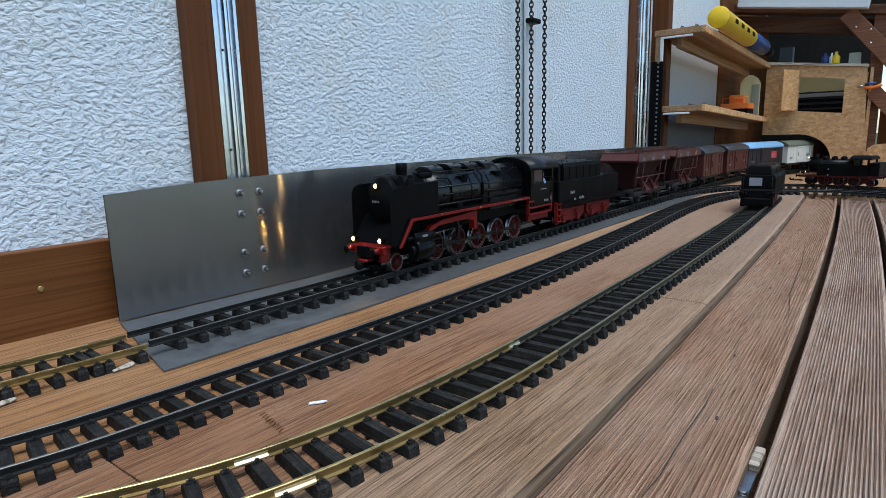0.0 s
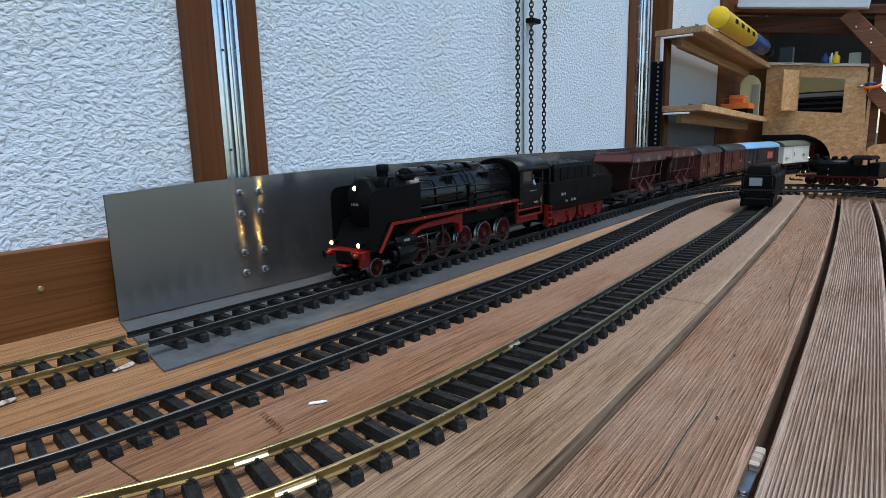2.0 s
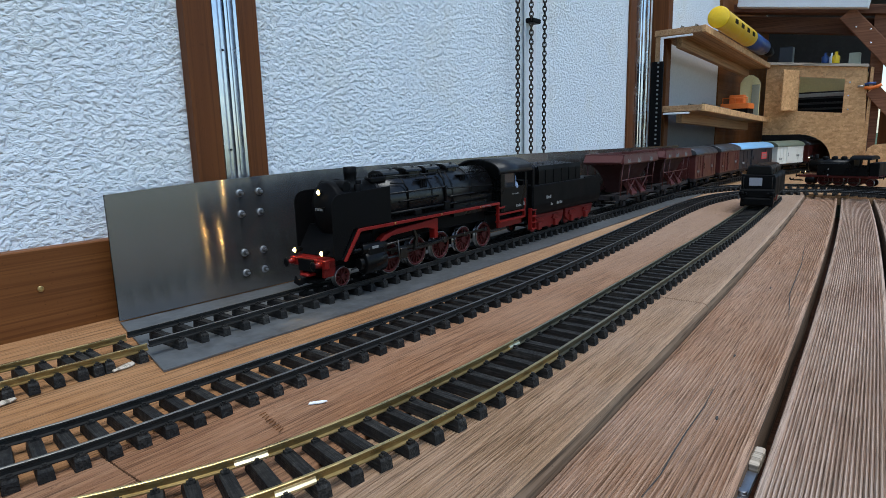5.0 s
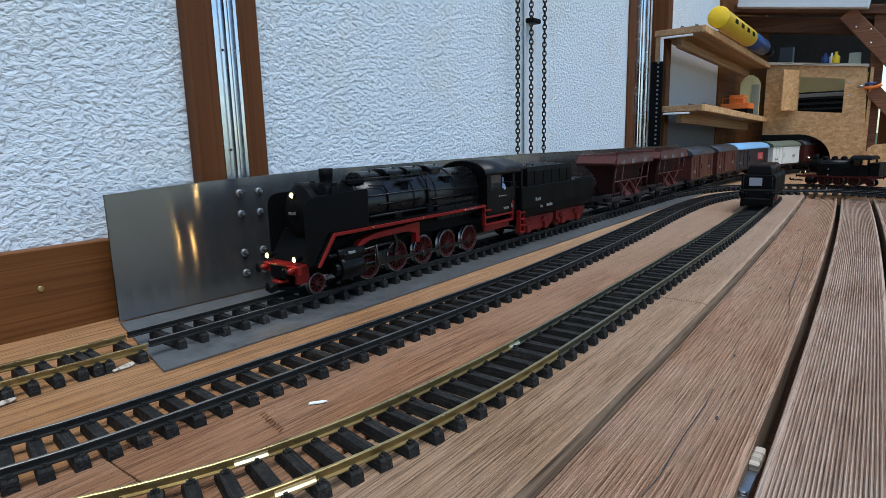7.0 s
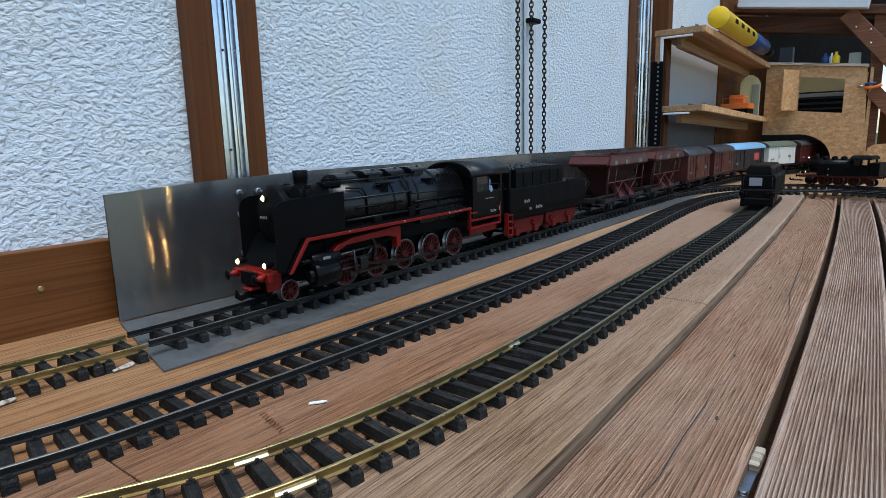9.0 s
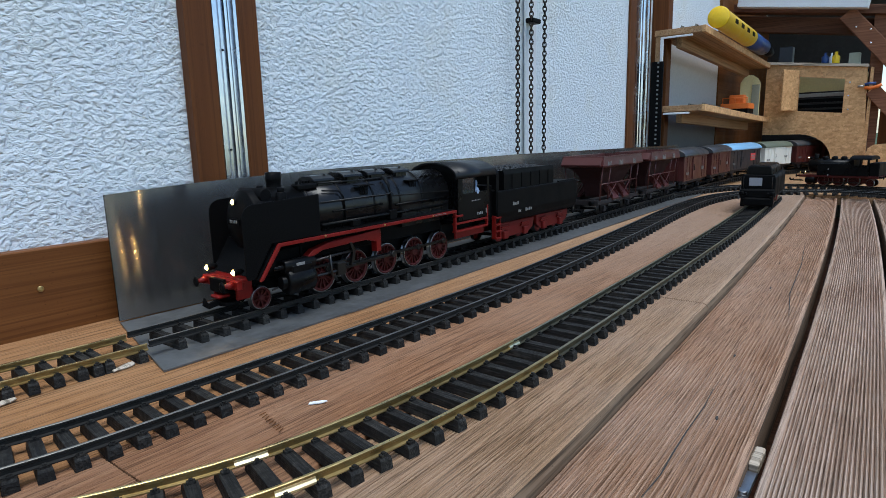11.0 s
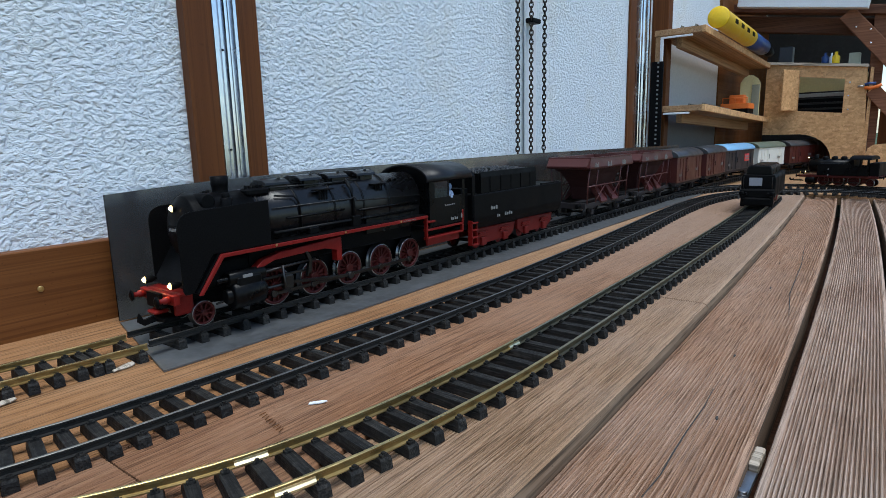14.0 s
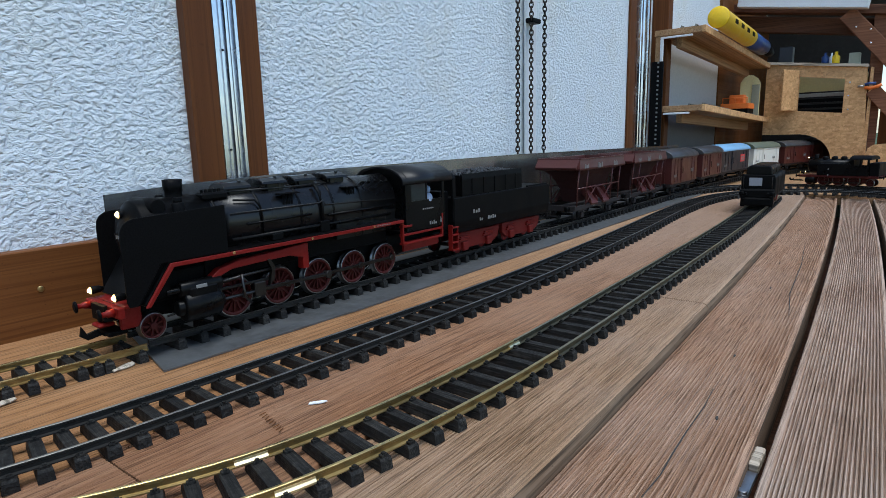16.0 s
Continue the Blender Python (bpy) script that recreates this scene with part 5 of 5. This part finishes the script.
single("chain_clip", bm, M_SOOT, "black clip holding chain on strip", "clip")
for zz in (0.20, 0.335, 0.43):
    bm = bmesh.new()
    rod(bm, (0.491, 0, zz), 0.0016, 0.7555, 0.7575, "y", 10)
    single("screw", bm, M_SOOT, "dark screw in aluminium channel", "screw", "channel screws")
bm = bmesh.new()
rod(bm, (0.2345, 0, 0.053), 0.0034, 0.7555, 0.7585, "y", 14)
rod(bm, (0.2345, 0, 0.053), 0.0016, 0.7548, 0.7560, "y", 6)
single("screw", bm, M_BRASS, "brass coloured screw in brown board", "screw", "board screws")

# ---- shelves and strand board box at the far end ----
M_GREYWALL = plain("grey_panel", (0.46, 0.455, 0.44), 0.7, 0.0, 0.15, 120, 0.1)
M_YELLOW = plain("yellow_plastic", (0.82, 0.54, 0.012), 0.35, 0.0, 0.12, 200, 0.05)
M_BLUE = plain("blue_plastic", (0.012, 0.045, 0.17), 0.35, 0.0, 0.15, 200, 0.05)
M_ORANGE = plain("orange_plastic", (0.70, 0.16, 0.02), 0.45, 0.0, 0.15, 200, 0.05)
M_PALEY = plain("pale_yellow_paint", (0.86, 0.78, 0.42), 0.6, 0.0, 0.12, 120, 0.1)
M_PALEG = plain("grey_green_paint", (0.33, 0.34, 0.26), 0.6, 0.0, 0.12, 120, 0.1)
M_PALEEDGE = timber("pale_board_edge", (0.48, 0.40, 0.30), (0.60, 0.52, 0.42), 0.6, "y", 40, 0.15)
M_DARK = plain("dark_backdrop_and_marks", (0.03, 0.026, 0.022), 0.8, 0.0, 0.4, 60, 0.2)
M_GRASS = plain("grass", (0.06, 0.09, 0.03), 0.9, 0.0, 0.5, 40, 0.8, 0.02, 1.0)

XS0, XP = 2.20, 3.40
drop = math.degrees(math.atan2(0.032, XP - XS0))
for nm, yf, ztop, lab in (("shelf_board", 0.571, 0.562, "brown wooden upper shelf on wall brackets"), ("shelf_board", 0.560, 0.302, "brown wooden lower shelf with toy wagon")):
    sh = thing(nm, lab, "shelf", pose(XS0, 0, ztop, 0, drop, 0), "wall shelves")
    part("board", bx(0, XP - XS0 - 0.006, yf + 0.012, 0.742 if ztop > 0.5 else 0.705, -0.020, 0, 0.001), M_SHELF, sh)
    part("edging", bx(-0.001, XP - XS0 - 0.006, yf, yf + 0.0118, -0.022, 0.001, 0.001), M_OSB, sh, "strand board front edge")
    part("batten", bx(0.05, XP - XS0 - 0.02, yf + 0.09, yf + 0.11, -0.058, -0.0202, 0.001), M_SHELF, sh)
br = thing("shelf_bracket", "white painted steel angle bracket under shelf", "bracket")
part("arm", bx(2.192, 2.199, 0.612, 0.719, 0.531, 0.5375, 0.001), M_WHITEPL, br)
part("leg", bx(2.192, 2.199, 0.7085, 0.719, 0.44, 0.5309, 0.001), M_WHITEPL, br)
low = thing("shelf_bracket", "white painted steel bracket arm under lower shelf", "bracket")
part("arm", bx(2.192, 2.199, 0.610, 0.700, 0.272, 0.2785, 0.001), M_WHITEPL, low)
up = thing("slotted_upright", "black perforated steel shelf upright", "upright")
part("channel", bx(2.180, 2.190, 0.702, 0.744, 0.0, 0.455, 0.0015), M_SOOT, up)
for k in range(28):
    part("slot", bx(2.1785, 2.1798, 0.7150, 0.7215, 0.03 + 0.0155 * k, 0.036 + 0.0155 * k, 0.0003), M_LETTER, up)
single("shelf_end_board", bx(2.2, 2.216, 0.7215, 0.738, 0.302, 0.5395, 0.001), M_SHELF, "narrow upright brown board under shelf end", "board")
single("shelf_post", bx(2.262, 2.31, 0.716, 0.774, -0.002, 0.70, 0.002), M_STAIN, "brown timber post beside shelves", "post", kind="structure")
# flat grey sheet added over the wall; its tone is the wall's shade
single("wall_panel", bx(2.312, 3.2, 0.766, 0.7745, 0.281, 0.58), M_GREYWALL, "smooth grey sheet painting the shaded wall between shelves", "panel", kind="structure")
# darker copy of the panel grey: paints the shade below the lower shelf
M_PANELSHADE = plain("shade_painted_grey_panel", (0.16, 0.152, 0.148), 0.85, 0.0, 0.4, 180, 0.4, 0.0006, 14, 0.2)
single("wall_panel", bx(2.312, 3.2, 0.764, 0.7745, -0.002, 0.279), M_PANELSHADE, "grey panel under lower shelf, painted dark as shade", "panel", kind="structure")
single("wall_board", bx(3.202, 4.4, 0.760, 0.7745, -0.002, 0.9), M_STAINX, "brown board on wall behind strand board box", "board", kind="structure")

box = thing("strand_board_box", "strand board tunnel box with hatch opening and arched mouth", "box")
for out in ([(0.586, 0.526), (0.442, 0.510), (0.440, 0.1865), (0.586, 0.186)], [(0.4419, 0.510), (0.258, 0.490), (0.258, 0.435), (0.4419, 0.459)], [(0.2579, 0.490), (0.176, 0.481), (0.155, 0.0), (0.2552, 0.0)],
            [(0.4398, 0.298), (0.2555, 0.281), (0.2555, 0.185), (0.4398, 0.1865)]):
    bm = bmesh.new()
    slab(bm, out, XP, XP + 0.012, "x")
    part("front_panel", bm, M_OSB, box)
bm = bmesh.new()
slab(bm, [(0.2555, 0.1848), (0.2555, 0.0), (0.283, 0.0), (0.285, 0.060), (0.292, 0.095), (0.307, 0.127), (0.328, 0.151), (0.355, 0.169), (0.388, 0.181), (0.420, 0.1862)], XP, XP + 0.012, "x")
part("front_panel", bm, M_OSB, box)
bm = bmesh.new()
slab(bm, [(0.592, 0.540), (0.172, 0.494), (0.172, 0.482), (0.592, 0.527)], XP - 0.014, XP + 0.115, "x")
part("top_board", bm, M_PALEEDGE, box, "pale board on top")
flap = bx(0, 0.128, -0.005, 0.005, 0.300, 0.488, 0.001)
flap.transform(Matrix.Translation((XP - 0.006, 0.447, 0)) @ Matrix.Rotation(radians(158), 4, "Z"))
part("hatch_flap", flap, M_OSB, box, "open strand board hatch flap")
part("back_strip", bx(XP + 0.20, XP + 0.21, 0.16, 0.56, 0.395, 0.475), M_PALEY, box, "pale yellow inner board")
for k in range(5):
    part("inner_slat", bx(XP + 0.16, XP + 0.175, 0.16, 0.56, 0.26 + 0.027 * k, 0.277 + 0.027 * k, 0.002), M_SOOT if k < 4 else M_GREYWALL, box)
part("box_side", bx(XP + 0.0125, XP + 0.75, 0.152, 0.164, 0.0, 0.480), M_OSB, box)
part("inner_floor", bx(XP + 0.0125, XP + 0.75, 0.17, 0.58, 0.205, 0.215), M_OSB, box)
bm = bmesh.new()
slab(bm, [(0.148, 0.0), (0.148, 0.095), (0.140, 0.120), (0.122, 0.134), (0.09, 0.138), (-0.3, 0.138), (-0.3, 0.0)], 3.32, 3.332, "x")
single("side_panel", bm, M_OSB, "low rounded strand board panel beside box", "panel")
portal = thing("tunnel_portal", "pale yellow arched model tunnel portal on shelf", "portal")
bm = bmesh.new()
slab(bm, [(0.690, 0.275), (0.690, 0.445), (0.675, 0.468), (0.655, 0.480), (0.635, 0.478), (0.612, 0.462), (0.600, 0.437), (0.600, 0.275)], 3.345, 3.352, "x")
part("arch", bm, M_PALEY, portal)
part("pillar", bx(3.338, 3.3445, 0.602, 0.636, 0.275, 0.432, 0.001), M_PALEG, portal, "grey green pillar")

ow = thing("toy_wagon", "orange toy rail vehicle with dark chassis on lower shelf", "toy", pose(3.0, 0.628, 0.2825), "")
part("chassis", bx(-0.05, 0.07, -0.055, 0.055, 0.002, 0.024, 0.002), M_SOOT, ow)
part("body", bx(-0.05, 0.07, -0.058, 0.058, 0.0242, 0.048, 0.002), M_ORANGE, ow)
part("cab", bx(-0.02, 0.04, -0.030, 0.030, 0.0482, 0.086, 0.003), M_ORANGE, ow)
for y in (-0.05, 0.0, 0.05):
    bm = bmesh.new()
    tube(bm, [(-0.048, y, 0.048), (-0.048, y, 0.072)], 0.002)
    part("rail_post", bm, M_ORANGE, ow)
bm = bmesh.new()
tube(bm, [(-0.048, -0.05, 0.072), (-0.048, 0.05, 0.072)], 0.002)
part("hand_rail", bm, M_ORANGE, ow)
for y in (-0.03, 0.03):
    bm = bmesh.new()
    rod(bm, (-0.052, y, 0.012), 0.009, -0.002, 0.004, "x", 14)
    part("buffer", bm, M_SOOT, ow)


def loose_track(x0, y, z, n, label):
    lt = thing("loose_track", label, "track piece", pose(x0, y, z, 0, drop, 0), "loose track pieces")
    for k in range(n):
        o = new("sleeper", TIE)
        o.parent = lt
        o.matrix_local = pose(0.0245 * k, 0, 0.001)
    for s in (-1, 1):
        part("rail", bx(-0.01, 0.0245 * n - 0.012, s * GAUGE / 2 - 0.0015, s * GAUGE / 2 + 0.0015, 0.0085, 0.0152), M_DARKRAIL, lt)


loose_track(2.25, 0.64, 0.5605, 8, "short dark track piece lying on upper shelf")
loose_track(2.35, 0.63, 0.298, 18, "dark track piece lying on lower shelf")

tb = thing("plastic_tube", "yellow and blue round plastic tube on upper shelf", "tube", pose(2.30, 0.559, 0.5985, 0, drop, 0))
bm = bmesh.new()
turned(bm, [(0.0, 0.0), (0.034, 0.0), (0.036, 0.002), (0.036, 0.012), (0.0345, 0.014), (0.0345, 0.50)], (0, 0, 0), "x", 32)
part("yellow_sleeve", bm, M_YELLOW, tb)
bm = bmesh.new()
turned(bm, [(0.0335, 0.501), (0.0335, 0.80)], (0, 0, 0), "x", 32)
part("blue_sleeve", bm, M_BLUE, tb)
bm = bmesh.new()
turned(bm, [(0.026, 0.801), (0.022, 0.95), (0.014, 1.02)], (0, 0, 0), "x", 24)
part("tip", bm, M_SOOT, tb)
for k in range(4):
    part("print_bar", bx(0.10 + 0.10 * k, 0.14 + 0.10 * k, -0.036, -0.0335, -0.008, 0.006), M_SOOT, tb, "dark printed bar")


def top_at(y):
    return 0.494 + (y - 0.172) / 0.42 * 0.046


def stand(name, y, w, h, mtl, label, category, shape="box", x=3.44):
    z = top_at(y - w / 2 if shape == "box" else y) + 0.001
    bm = bmesh.new()
    if shape == "box":
        bx(x, x + w, y - w / 2, y + w / 2, z, z + h, 0.003, bm)
    else:
        turned(bm, [(w * 0.45, z), (w * 0.5, z + h * 0.05), (w * 0.5, z + h * 0.6), (w * 0.2, z + h * 0.78), (w * 0.2, z + h), (0.0, z + h)], (x, y, 0), "z", 18)
    return single(name, bm, mtl, label, category)


stand("cardboard_box", 0.515, 0.060, 0.080, M_NAVY, "dark grey box standing on the top board", "box")
stand("bottle", 0.348, 0.03, 0.05, M_BLUE, "small blue bottle on the top board", "bottle", "b")
stand("bottle", 0.305, 0.034, 0.055, M_YELLOW, "small yellow bottle on the top board", "bottle", "b")
stand("bottle", 0.322, 0.02, 0.05, M_WHITEPL, "small white bottle on the top board", "bottle", "b")
stand("tin", 0.232, 0.045, 0.055, M_PALEG, "grey green tin on the top board", "tin")

# ---- timber frame of the shed end ----
M_BRACE = timber("red_brown_frame_wood", (0.17, 0.070, 0.036), (0.26, 0.115, 0.062), 0.6, "y", 40, 0.2, lines_dark=0.85)
def beam(x0, x1, y0, y1, z0, z1, label, mtl=None, m=None):
    b = bx(x0, x1, y0, y1, z0, z1, 0.002)
    if m is not None:
        b.transform(m)
    return single("shed_beam", b, mtl or M_DARKBEAM, label, "beam", "shed beams", "structure")


def tilted(x0, x1, y1, z1, wide, high, label, mtl=None):
    """A cross beam from its upper wall-side corner, sloping gently down from the wall."""
    beam(x0, x1, -wide, 0, -high, 0, label, mtl, Matrix.Translation((0, y1, z1)) @ Matrix.Rotation(radians(8.3), 4, "X"))


tilted(3.5, 3.56, 0.774, 0.795, 0.95, 0.075, "dark brown cross beam of shed end")
tilted(3.42, 3.50, 0.774, 0.842, 0.95, 0.040, "dark brown fascia board of shed end")
tilted(3.34, 3.40, 0.72, 0.868, 0.54, 0.060, "white painted board edge under roof", M_WHITEPL)
beam(3.45, 3.50, 0.122, 0.172, 0.0, 0.74, "dark brown upright post beside box", M_BRACE)
for y1, z1, w in ((0.212, 0.705, 0.068), (0.128, 0.40, 0.06)):
    b = bx(3.40, 3.44, -0.52, 0.06 if z1 > 0.5 else 0.0, -w, 0, 0.002)
    b.transform(Matrix.Translation((0, y1, z1)) @ Matrix.Rotation(radians(50), 4, "X"))
    single("shed_brace", b, M_BRACE, "dark brown diagonal brace of shed frame", "brace", "shed beams", "structure")
pl = thing("pliers", "orange and blue handled pliers hung on the frame", "pliers", pose(3.386, 0.150, 0.386))
bm = bmesh.new()
tube(bm, [(0, 0.030, 0.004), (0, 0.010, 0.001), (0, -0.018, 0.006), (0, -0.034, 0.014)], 0.0075)
part("handle", bm, M_ORANGE, pl, "orange plastic handle")
bm = bmesh.new()
tube(bm, [(0, 0.030, 0.016), (0, 0.012, 0.022), (0, -0.012, 0.020)], 0.0065)
part("handle", bm, M_BLUE, pl, "blue plastic handle")
bm = bmesh.new()
tube(bm, [(0, 0.030, 0.010), (0, 0.045, 0.011), (0, 0.056, 0.010)], 0.0050)
part("jaw", bm, M_STEEL, pl, "steel jaw")
for y, z in ((0.2352, 0.6612), (0.1793, 0.6445), (0.1741, 0.5858), (0.238, 0.4182), (0.2394, 0.3574), (0.2364, 0.2959)):
    bm = bmesh.new()
    turned(bm, [(0.0, -0.0016), (0.0030, -0.0012), (0.0045, 0.0), (0.0045, 0.0016)], (3.3985, y, z), "x", 10)
    single("screw", bm, M_ALU, "bright screw head in wooden frame", "screw", "frame screws")
single("shed_board", bx(3.62, 3.64, -0.7, 0.12, -0.03, 0.30, 0.002), M_STAIN, "brown low boarding at shed end", "board", "shed beams", "structure")
# out of view: added to block sky light above the shed end
single("roof", bx(3.80, 5.4, -1.8, 0.774, 1.10, 1.13), M_DARKBEAM, "unseen board roof added to shade the shed end", "roof", kind="ceiling")
# near-black sheet added to stand for the unlit depth of the shed
single("wall_east", bx(4.4, 4.5, 0.16, 0.774, -0.9, 1.099), M_DARK, "added dark backdrop for the unlit space behind the box", "wall", kind="structure")
single("ground", bx(-150, 150, -150, 150, -1.0, -0.86), M_GRASS, "grass outside the open shed side", "ground", kind="structure")

# ---- small things on the deck ----
M_PAPER = plain("white_paper", (0.75, 0.75, 0.74), 0.8, 0.0, 0.05, 300, 0.2)
M_SHINY = plain("polished_brass", (0.90, 0.76, 0.45), 0.34, 1.0, 0.1, 300, 0.1)
bm = bmesh.new()
slab(bm, [(-0.007, -0.0014), (0.004, -0.0020), (0.008, 0.0), (0.005, 0.0019), (-0.006, 0.0018)], 0.0, 0.0008, "z")
bm.transform(pose(0.291, 0.359, 0.0006, 4, -3, -42))
single("paper_scrap", bm, M_PAPER, "torn white paper scrap on plank", "scrap")
for x, side, ln in ((0.190, 1, 0.023), (0.196, -1, 0.023), (0.469, 1, 0.018)):
    s = along(FRONT, x)
    tj, rows = bmesh.new(), []
    for k in range(7):
        p, d = station(FRONT, s - ln / 2 + ln * k / 6)
        q = p + Vector((-d.y, d.x, 0)) * side * GAUGE / 2
        rows.append([(*(q + Vector((-d.y, d.x, 0)) * o).xy, z) for o, z in ((-0.0030, 0.0092), (0.0030, 0.0092), (0.0029, 0.0104), (0.0016, 0.0118), (0.0014, 0.0134), (-0.0014, 0.0134), (-0.0016, 0.0118), (-0.0029, 0.0104))])
    quads(tj, rows, True)
    fix(tj)
    single("rail_joiner", tj, M_SHINY, "polished brass rail joiner on front track", "joiner", "rail joiners")
for x, y, a in ((0.236, 0.572, 8), (0.1385, 0.574, 14)):
    b = bmesh.new()
    slab(b, [(-0.013, -0.003), (0.004, -0.004), (0.010, -0.002), (0.012, 0.005), (0.007, 0.006), (-0.012, 0.001)], 0.0, 0.0022, "z", 0.0008)
    b.transform(pose(x, y, 0.0006, 0, 0, a))
    single("plastic_scrap", b, M_PALEEDGE, "torn pale plastic strip under sleepers", "scrap", "plastic scraps")
mb = thing("metal_bracket", "galvanised metal bracket seen in the deck gap", "bracket", pose(0.405, 0.0640, -0.026))
bm = bmesh.new()
bx(-0.035, 0.02, -0.0036, 0.0036, 0.0, 0.003, 0.0005, bm)
rod(bm, (-0.012, 0, 0), 0.0032, 0.003, 0.006, "z", 16)
part("plate", bm, M_STEEL, mb)
part("block", bx(0.022, 0.05, -0.0035, 0.0035, 0.0, 0.008, 0.001), M_PALEEDGE, mb, "pale wooden block")


def split(pts, label):
    """A dark drying split along a grooved board."""
    bm = bmesh.new()
    n = len(pts)
    up, dn = [], []
    for i, (x, y) in enumerate(pts):
        w = 0.0004 * math.sin(math.pi * (i + 0.4) / n) + 0.0002
        up.append((x, y + w, -LOW + 0.0007))
        dn.append((x, y - w, -LOW + 0.0007))
    quads(bm, [dn, up])
    single("board_split", fix(bm), M_DARK, label, "split", "board splits", "structure")


split([[0.5251, 0.1141], [0.4867, 0.1114], [0.4348, 0.111], [0.3962, 0.1097], [0.3645, 0.108], [0.3338, 0.1095]], "dark drying split in grooved board")
split([[1.3399, 0.1408], [1.1194, 0.1205], [0.9125, 0.1086], [0.7968, 0.094]], "short dark drying split in grooved board")
for k in range(9):
    b = bx(-0.0032, 0.0032, -0.0004, 0.0004, 0.0001, 0.0008, 0.0002)
    b.transform(pose(0.2526 - 0.0010 * k, 0.3784 - 0.0042 * k, 0.0006, 0, 0, 8 + 9 * (k % 3)))
    single("bark_fibre", b, M_STAINX, "short dark wood fibre on plank", "fibre", "loose fibres")


def knot(x, y, z, rx, ry, turn, label):
    """A dark dried knot or chip, a shallow oval flake on a board."""
    bm = bmesh.new()
    rnd = random.Random(int(x * 1000))
    rim = [(rx * math.cos(a) * rnd.uniform(0.75, 1.2), ry * math.sin(a) * rnd.uniform(0.75, 1.2)) for a in [2 * math.pi * k / 11 for k in range(11)]]
    slab(bm, rim, 0.0, 0.0006, "z")
    bm.transform(pose(x, y, z, 0, 0, turn))
    single("board_knot", bm, M_DARK, label, "knot", "board knots", "structure")


for x, y, turn in ((0.62, 0.117, 5), (0.93, 0.135, 0), (0.47, 0.098, 8), (1.12, 0.152, 4)):
    knot(x, y, -LOW + 0.0004, 0.0038, 0.0011, turn, "small dark knot in grooved board")


# ---- what moves ----
FRONT_X = [(0.0, 0.568), (0.5, 0.5592), (1.0, 0.5488), (1.5, 0.5378), (2.0, 0.5268), (2.5, 0.5161), (3.0, 0.5057), (3.5, 0.4949), (4.0, 0.4841), (5.0, 0.4624), (6.0, 0.4409), (6.5, 0.4302), (7.0, 0.4193), (7.5, 0.4085), (8.0, 0.398), (8.5, 0.3875), (9.0, 0.3772),
           (10.0, 0.3568), (11.0, 0.3367), (11.5, 0.3266), (12.0, 0.3164), (12.5, 0.3052), (13.0, 0.2927), (13.5, 0.2791), (14.0, 0.2652), (14.5, 0.2515), (15.0, 0.238), (15.5, 0.2248), (16.0, 0.2117)]


def front_at(t):
    return float(np.interp(t, [a for a, _ in FRONT_X], [b for _, b in FRONT_X]))


def riding(place, length, t):
    """The pose of a vehicle on the main line: its ends follow the rails."""
    s = front_at(t) + 0.6 + place
    p, _ = station(MAIN, s + 0.2 * length)
    q, _ = station(MAIN, s + 0.8 * length)
    d = (q - p).normalized()
    o = p - d * 0.2 * length
    return pose(o.x, o.y, 0.0, 0, 0, math.degrees(math.atan2(d.y, d.x)))


def motions():
    for t, place, length in MOVING:
        walk(t, [(k * 0.5, riding(place, length, k * 0.5)) for k in range(33)])
    times = [k * 0.25 for k in range(65)]
    for axle, x, z, r in ROLLING:
        walk(axle, [(u, pose(x, 0, z, 0, -math.degrees((FRONT_X[0][1] - front_at(u)) / r), 0)) for u in times])
    crank, pin, long = 0.0225, 0.0095, 0.105
    for o, kind, s in CRANKS:
        rows = []
        for u in times:
            a = (FRONT_X[0][1] - front_at(u)) / crank + (math.pi / 2 if s > 0 else 0) + math.pi
            cx, cz = pin * math.cos(a), pin * math.sin(a)
            if kind == "couple":
                rows.append((u, pose(cx, 0, 0.0425 + cz)))
            else:
                tilt = math.asin((cz - 0.004) / long)
                if kind == "drive":
                    rows.append((u, pose(0.269 + cx, 0, 0.0425 + cz, 0, -math.degrees(tilt), 0)))
                else:
                    rows.append((u, pose(0.269 + cx - long * math.cos(tilt), 0, 0.0465)))
        walk(o, rows)


motions()
